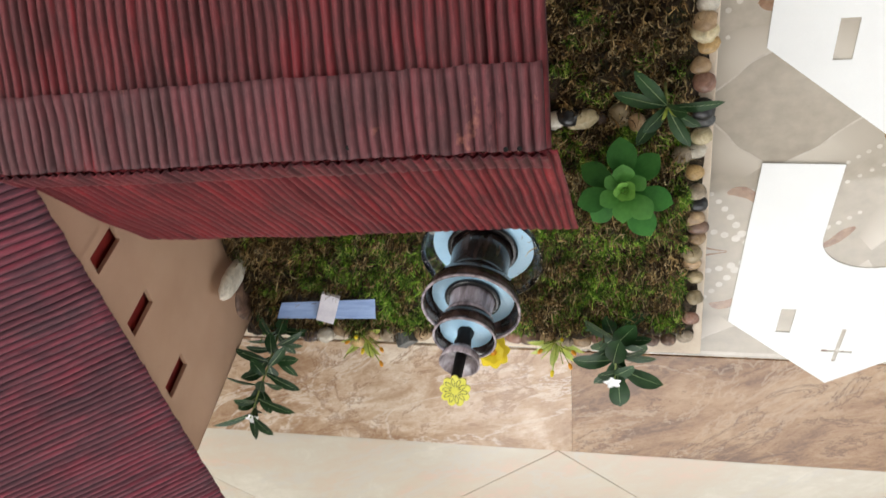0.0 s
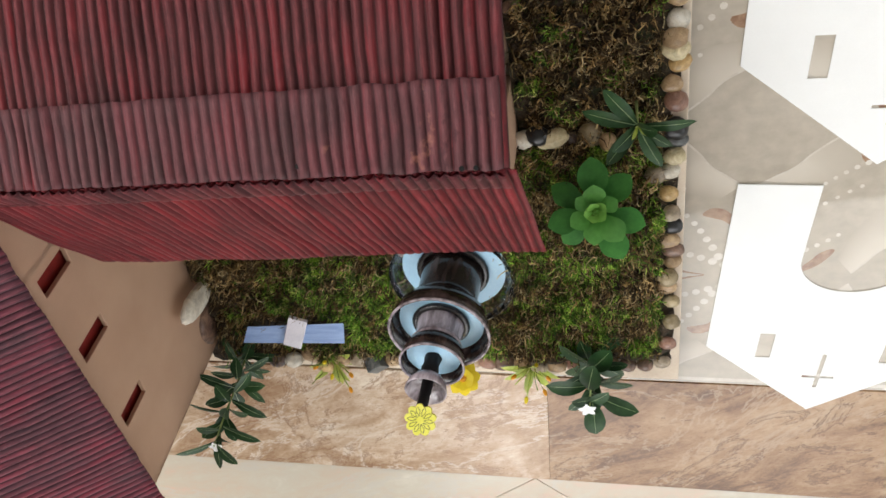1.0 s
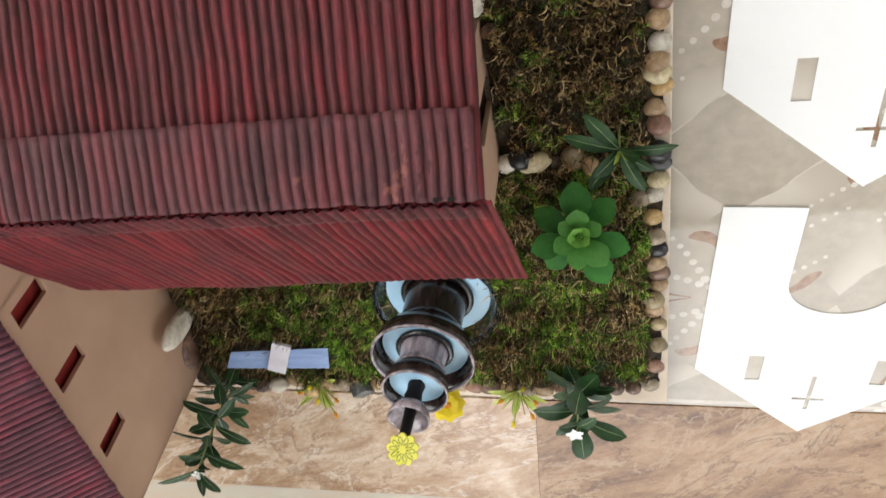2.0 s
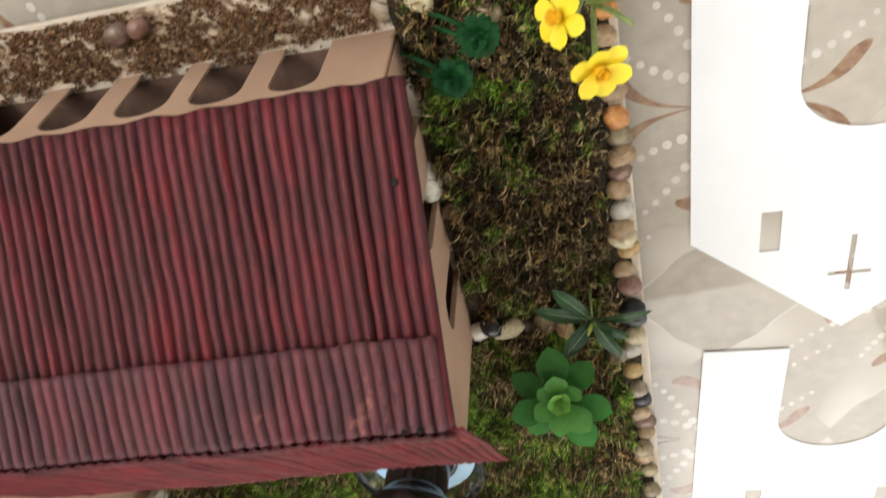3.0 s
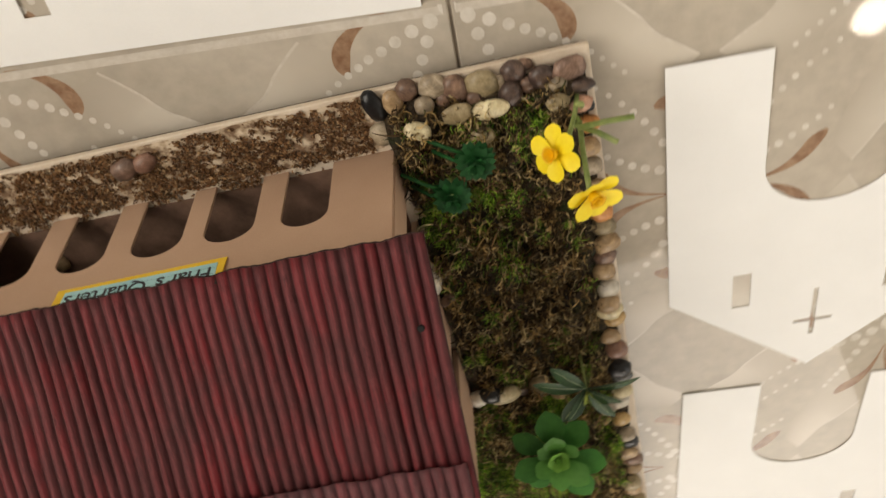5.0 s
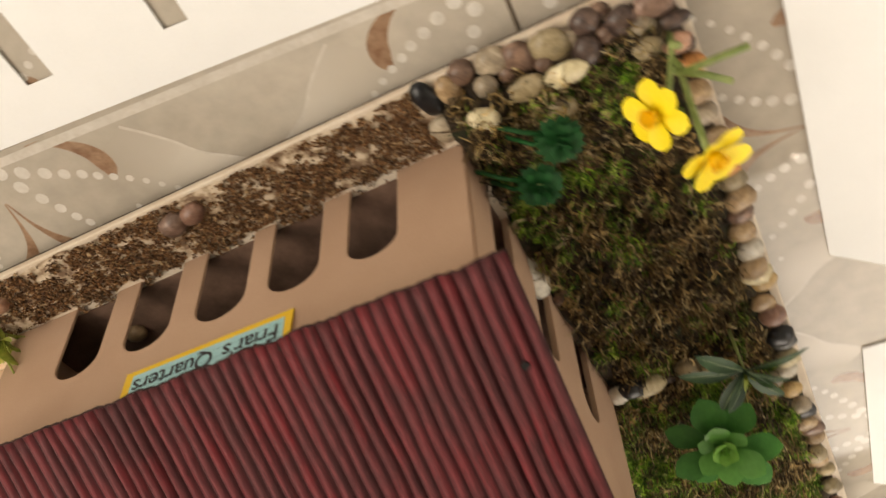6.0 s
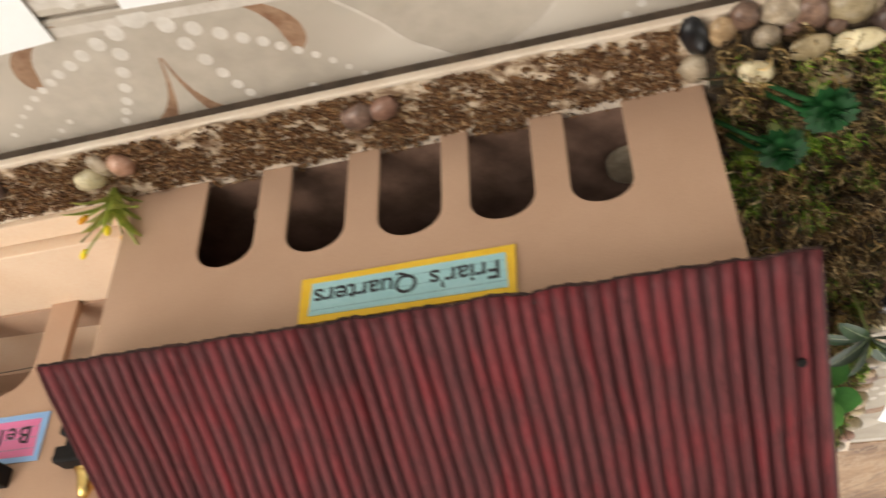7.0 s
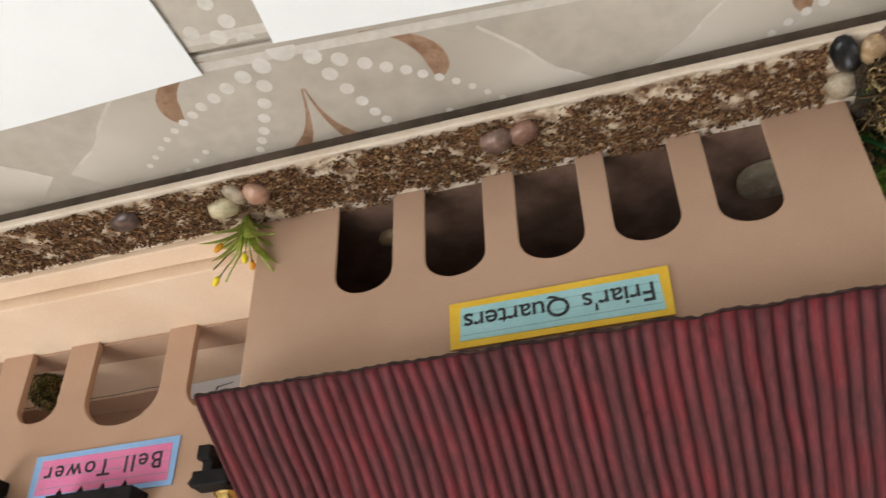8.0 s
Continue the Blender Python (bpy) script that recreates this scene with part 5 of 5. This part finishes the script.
def succulent(name, m, label, rings, mats, meshes):
    t = thing(name, m, label, "succulent")
    part("stem", tube_bm([(0, 0, -0.03), (0, 0, 0.004)], 0.004, 8), M_STEM, t, smooth=True)
    for (count, up, z, start), ma, me in zip(rings, mats, meshes):
        for k in range(count):
            link("leaf", me, ma, t, m=leaf_pose(0, 0, z, start + k * 360 / count + random.uniform(-7, 7), up + random.uniform(-6, 6)))
    return t


SPOON = leaf_mesh("leaf", 0.046, 0.0245, 0.10, 0.16, 0.0032, 1.9, 14, 7, full=0.85)
SPATULA = leaf_mesh("leaf", 0.032, 0.0195, 0.04, 0.15, 0.0028, 1.9, 14, 7, full=0.85)
HEART = leaf_mesh("leaf", 0.019, 0.0125, 0.0, 0.18, 0.0018, 1.8, 12, 7, full=0.85)
rosette = succulent("succulent", Matrix.Translation((0.121, -0.274, 0.050)) @ Matrix.Rotation(radians(-34), 4, "X") @ Matrix.Scale(0.81, 4), "green artificial rosette succulent on the moss",
                    [(5, 58, 0.013, 20), (4, 74, 0.014, 50)], [M_SUCC_IN, M_SUCC_IN], [HEART, leaf_mesh("leaf", 0.012, 0.008, -0.1, 0.2, 0.0014, 1.5)])
OUTER = ((3, 24, 1.16, 4), (60, 8, 1.0, -10), (106, 12, 1.0, 6), (134, -2, 0.95, 8), (-44, 20, 1.02, -8), (-108, 10, 1.0, -6), (-154, 2, 1.12, 6))
for yaw, up, size, roll in OUTER:
    link("leaf", SPOON, M_SUCC, rosette, m=leaf_pose(0, 0, 0.001 + 0.004 * (up > 9), yaw, up + 4, roll) @ Matrix.Scale(size, 4))
for yaw, up, size, roll in ((2, 44, 1.05, 0), (-138, 28, 1.2, -6), (176, 30, 1.05, 4), (118, 36, 0.95, 8), (52, 40, 0.85, -6), (-60, 42, 0.9, 8)):
    link("leaf", SPATULA, M_SUCC_MID, rosette, m=leaf_pose(0, 0, 0.008, yaw, up, roll) @ Matrix.Scale(size, 4))
TINY = leaf_mesh("leaf", 0.0125, 0.0055, 0.15, 0.2, 0.0010, 1.5, 7)
TINY2 = leaf_mesh("leaf", 0.0085, 0.0042, 0.05, 0.2, 0.0009, 1.5, 7)
for x, y, z, s in ((0.113, -0.001, 0.042, 0.98), (0.095, -0.022, 0.042, 0.95)):
    g = succulent("small_succulent", Matrix.Translation((x, y, z)) @ Matrix.Scale(s, 4), "small emerald rubber succulent lying in moss", [(16, -4, 0.0, 0), (14, 18, 0.002, 12), (11, 36, 0.003, 5), (8, 58, 0.004, 0)], [M_EMERALD] * 4, [TINY, TINY, TINY2, TINY2])
    tagged(g, group="small emerald succulents")
    for dx, dy in ((-0.028, 0.014), (-0.024, 0.004)):
        part("stalk", tube_bm([(0, 0, -0.002), (dx * 0.5, dy * 0.9, 0.001), (dx, dy, -0.012)], 0.0013, 6), M_EMERALD, g, smooth=True)


def petal_ring(t, count, me, ma, up, z=0.0, start=0):
    for k in range(count):
        link("petal", me, ma, t, m=leaf_pose(0, 0, z, start + k * 360 / count, up))


DAFF = leaf_mesh("petal", 0.0164, 0.0118, 0.1, 0.1, 0.0004, 1.8, 12, full=0.6)
DAFF_IN = leaf_mesh("petal", 0.0075, 0.0065, -0.3, 0.25, 0.0004, 1.4)


def facing(x, y, z, direction, spin=0):
    return Matrix.Translation((x, y, z)) @ Vector(direction).to_track_quat("Z", "Y").to_matrix().to_4x4() @ Matrix.Rotation(radians(spin), 4, "Z")


def daffodil(m, label, stem, up, up_in):
    t = thing("daffodil", m, label, "flower", "yellow daffodils")
    petal_ring(t, 3, DAFF, M_YELLOW, up)
    petal_ring(t, 3, DAFF, M_YELLOW, up + 9, 0.0006, 60)
    petal_ring(t, 6, DAFF_IN, M_TRUMPET, up_in, 0.001, 30)
    part("trumpet", lathe_bm([(0.0016, 0.0), (0.0028, 0.003), (0.0034, 0.006), (0.0048, 0.008), (0.0042, 0.0078), (0.0028, 0.005), (0.0, 0.002)], 18, 0.0003), M_TRUMPET, t, "deep yellow trumpet", True)
    inv = m.inverted()
    part("stem", tube_bm([inv @ Vector(p) for p in stem], 0.0015, 6), M_STEM, t, smooth=True)
    return t


daffodil(facing(0.157, 0.0135, 0.072, (-0.62, 0.42, 0.66), 12) @ Matrix.Scale(0.94, 4), "yellow artificial daffodil on a pale green stem", [(0.1575, 0.013, 0.071), (0.163, 0.006, 0.058), (0.172, 0.012, 0.035), (0.176, 0.016, 0.02)], 6, 48)
daffodil(facing(0.1710, -0.0125, 0.076, (0.28, -0.24, 0.93), 20) @ Matrix.Scale(1.05, 4), "tilted yellow artificial daffodil at the board edge", [(0.1705, -0.0115, 0.075), (0.172, -0.004, 0.05), (0.174, 0.002, 0.03), (0.170, 0.006, 0.02)], 22, 55)
stalks = thing("flower_stalk", Matrix.Translation((0.176, 0.004, 0.03)), "cut pale green flower stalks sticking over the edge", "stalk")
for a, b in (((0, 0.010, 0.004), (-0.003, 0.017, 0.012)), ((-0.004, 0.002, 0.012), (0.026, 0.003, 0.014)), ((-0.006, 0.002, 0.008), (0.016, -0.014, 0.01))):
    part("stalk", tube_bm([a, tuple((p + q) / 2 + 0.001 for p, q in zip(a, b)), b], 0.0017, 7), M_STEM, stalks, smooth=True)
daisy = thing("daisy", pose(0.0095, -0.400, 0.108, -40, 12, 0) @ Matrix.Scale(0.9, 4), "yellow artificial daisy behind the fountain", "flower")
petal_ring(daisy, 8, leaf_mesh("petal", 0.0165, 0.0115, 0.05, 0.08, 0.0005, 1.3), M_YELLOW, 8)
petal_ring(daisy, 7, leaf_mesh("petal", 0.012, 0.0095, 0.0, 0.1, 0.0005, 1.3), M_YELLOW, 30, 0.001, 20)
part("centre", lathe_bm([(0.0, 0.0055), (0.002, 0.005), (0.0034, 0.003), (0.003, 0.0), (0.0, -0.001)], 14), M_ORANGE, daisy, "orange centre", True)
_inv = daisy.matrix_basis.inverted()
part("stem", tube_bm([_inv @ Vector(p) for p in ((0.0095, -0.401, 0.107), (0.012, -0.408, 0.07), (0.014, -0.412, 0.018))], 0.0016, 6), M_STEM, daisy, smooth=True)


BLADE = leaf_mesh("blade", 0.032, 0.0088, 0.3, 0.2, 0.0004, 1.3)


def sprig(m, label, count, seed):
    """A tuft of thin green blades with yellow tips."""
    rng = random.Random(seed)
    t = thing("yellow_sprig", m, label, "plant", "yellow tipped sprigs")
    for k in range(count):
        a, ln = 2 * math.pi * k / count + rng.uniform(-0.3, 0.3), rng.uniform(0.03, 0.048)
        tip = Vector((math.cos(a) * ln * 0.55, math.sin(a) * ln * 0.55, ln * rng.uniform(0.6, 0.95)))
        mid = Vector((tip.x * 0.35, tip.y * 0.35, tip.z * 0.6))
        part("stalk", tube_bm([(0, 0, 0), mid, tip], 0.0011, 5, taper=0.6), M_SPRIG, t, smooth=True)
        link("blade", BLADE, M_SPRIG, t, m=leaf_pose(0, 0, 0.002 + 0.006 * rng.random(), math.degrees(a) - 90 + rng.uniform(-15, 15), rng.uniform(25, 65)))
        if k % 2 == 0:
            bud = bmesh.new()
            bmesh.ops.create_icosphere(bud, subdivisions=2, radius=0.0026)
            bmesh.ops.scale(bud, verts=bud.verts, vec=(0.8, 0.8, 1.5))
            part("bud", bud, M_ORANGE if k % 4 == 0 else M_YELLOW, t, "yellow bud", True, Matrix.Translation(tip) @ tip.to_track_quat("Z", "Y").to_matrix().to_4x4())
    return t


sprig(Matrix.Translation((-0.140, -0.476, BT + 0.002)) @ Matrix.Scale(0.92, 4), "yellow-green sprig at the stone border", 9, 3)
sprig(Matrix.Translation((0.053, -0.486, BT + 0.002)) @ Matrix.Scale(0.92, 4), "yellow-green sprig beside brown pebbles", 9, 4)
sprig(pose(-0.231, 0.012, BT + 0.003, 32, -8, 0) @ Matrix.Scale(0.85, 4), "yellow budded sprig at the house corner", 11, 5)

# ---- fountain ----
ft = thing("fountain", pose(-0.0005, -0.352, BT + 0.003, 0, -2.0, 0) @ Matrix.Scale(0.965, 4), "three-tier fountain of dark painted cups with blue water", "fountain")


def bowl(z, r, h, thick=0.0012):
    return [(r * 0.62, z), (r * 0.8, z + h * 0.25), (r * 0.95, z + h * 0.65), (r, z + h), (r - thick, z + h), (r * 0.95 - thick, z + h * 0.65), (r * 0.78 - thick, z + h * 0.28), (r * 0.5, z + 0.0015), (0.0, z + 0.0015)]


basin = part("basin", lathe_bm(bowl(0.001, 0.055, 0.027)), M_GLASS, ft, "clear plastic basin", True)
basin.visible_shadow = False
part("water", lathe_bm([(0.0, 0.012), (0.0458, 0.012), (0.0458, 0.0135), (0.0, 0.0135)]), M_WATER, ft, "pale blue water disc")
part("ring", lathe_bm([(0.026, 0.014), (0.0315, 0.0138), (0.0322, 0.0165), (0.0305, 0.019), (0.026, 0.019)], 36, hoop=True), M_GLOSS, ft, smooth=True)
part("column", lathe_bm([(0.0275, 0.0136), (0.0262, 0.030), (0.0255, 0.052), (0.0275, 0.058), (0.033, 0.063)], 40), M_BROWN, ft, "dark brown painted cup column", True)
part("middle_bowl", lathe_bm([(0.030, 0.060), (0.036, 0.066), (0.0405, 0.077), (0.0418, 0.0865), (0.0405, 0.0865), (0.039, 0.077), (0.034, 0.069), (0.0, 0.068)]), M_BROWN, ft, "dark brown glossy bowl", True)
part("rim", lathe_bm([(0.0402, 0.0862), (0.0424, 0.0866), (0.0428, 0.0880), (0.0418, 0.0890), (0.0403, 0.0882)], 44, hoop=True), M_PURPLE, ft, "purple-grey bowl rim", True)
part("water", lathe_bm([(0.0, 0.0735), (0.0355, 0.0735), (0.0355, 0.0745), (0.0, 0.0745)]), M_WATER, ft)
part("ring", lathe_bm([(0.019, 0.075), (0.0236, 0.0748), (0.0242, 0.0772), (0.0226, 0.0792), (0.019, 0.0792)], 36, hoop=True), M_GLOSS, ft, smooth=True)
part("column", lathe_bm([(0.0205, 0.0746), (0.0192, 0.083), (0.0182, 0.092), (0.0195, 0.097), (0.0215, 0.100)], 36), M_PURPLE, ft, "purple-grey brushed column", True)
part("upper_bowl", lathe_bm([(0.019, 0.099), (0.0225, 0.103), (0.025, 0.111), (0.0258, 0.119), (0.0248, 0.119), (0.0238, 0.111), (0.020, 0.106), (0.0, 0.105)]), M_BROWN, ft, "dark glossy upper bowl", True)
part("rim", lathe_bm([(0.0246, 0.1186), (0.0262, 0.119), (0.0266, 0.1202), (0.0258, 0.121), (0.0247, 0.1204)], 40, hoop=True), M_PURPLE, ft, "purple-grey bowl rim", True)
part("water", lathe_bm([(0.0, 0.1105), (0.0218, 0.1105), (0.0218, 0.1115), (0.0, 0.1115)]), M_WATER, ft)
part("column", lathe_bm([(0.0068, 0.1116), (0.0058, 0.118), (0.0070, 0.124), (0.0054, 0.133)], 20, 0.0008), M_BLACK, ft, "black ragged stem", True)
part("top_cup", lathe_bm([(0.0058, 0.130), (0.0115, 0.1335), (0.0152, 0.139), (0.0166, 0.1455), (0.0154, 0.1455), (0.0132, 0.139), (0.0085, 0.136), (0.0, 0.135)]), M_PURPLE, ft, "purple-grey top cup", True)
part("finial", lathe_bm([(0.0046, 0.136), (0.0042, 0.155), (0.0046, 0.170), (0.0, 0.171)], 14), M_BLACK, ft, "black finial post", True)
foam = []
for k in range(80):
    a = 2 * math.pi * k / 80
    r = 0.0092 + 0.0030 * abs(math.cos(4.5 * a)) ** 0.7
    foam.append((r * math.cos(a), r * math.sin(a)))
FL = pose(0.002, 0.002, 0.1725, -38, 8, 8)
fl = part("foam_flower", slab_bm([foam], 0.0022), M_LEMON, ft, "lemon yellow foam flower", m=FL)
ink = bmesh.new()
for k in range(10):
    a = 2 * math.pi * (k + 0.5) / 10
    pts = [(0.003 * math.cos(a), 0.003 * math.sin(a)), (0.007 * math.cos(a - 0.2), 0.007 * math.sin(a - 0.2)), (0.0098 * math.cos(a), 0.0098 * math.sin(a)), (0.007 * math.cos(a + 0.2), 0.007 * math.sin(a + 0.2)), (0.003 * math.cos(a), 0.003 * math.sin(a))]
    ribbon(ink, smooth_line(pts, 4), [0.0004] * 17, 0.0024)
part("ink_line", ink, M_INK, fl)

# ---- blue paper strip ----
strip = thing("paper_cross", Matrix.Translation((-0.163, -0.4245, 0.0375)), "blue paper strip crossed by a lilac-white band on moss", "paper ornament")
bm = slab_bm([[(-0.057, -0.013), (0.045, -0.014), (0.051, 0.014), (-0.045, 0.010)]], 0.0006)
part("blue_strip", bm, M_BLUE, strip)
bm = box_bm(-0.0088, 0.0088, -0.0145, 0.026, 0.001, 0.0045)
bevelled(part("white_band", bm, M_LILAC, strip, m=Matrix.Translation((0, 0, 0.001)) @ Matrix.Rotation(radians(-24), 4, "Z") @ Matrix.Rotation(radians(-1), 4, "X")), 0.0006)


# ---- dry tuft in the tower ----
def tower_tuft(rng):
    a, r = rng.uniform(0, 6.283), min(0.016, abs(rng.normal(0, 0.011)))
    return -0.450 + r * 1.1 * math.cos(a), -0.116 + r * 1.3 * math.sin(a), BT + 0.011 + rng.uniform(0, 0.012) * (1 - r / 0.018)


strands("moss_clump", 1500, tower_tuft, (0.005, 0.012), 0.0006, (-0.2, 1.2), 0.9, M_DRY, 41, "dry olive moss clump inside the tower arch", 4)
strands("moss_clump", 900, tower_tuft, (0.003, 0.008), 0.0006, (-0.2, 1.2), 0.7, M_MOSS, 42, "green moss clump inside the tower arch", 3)
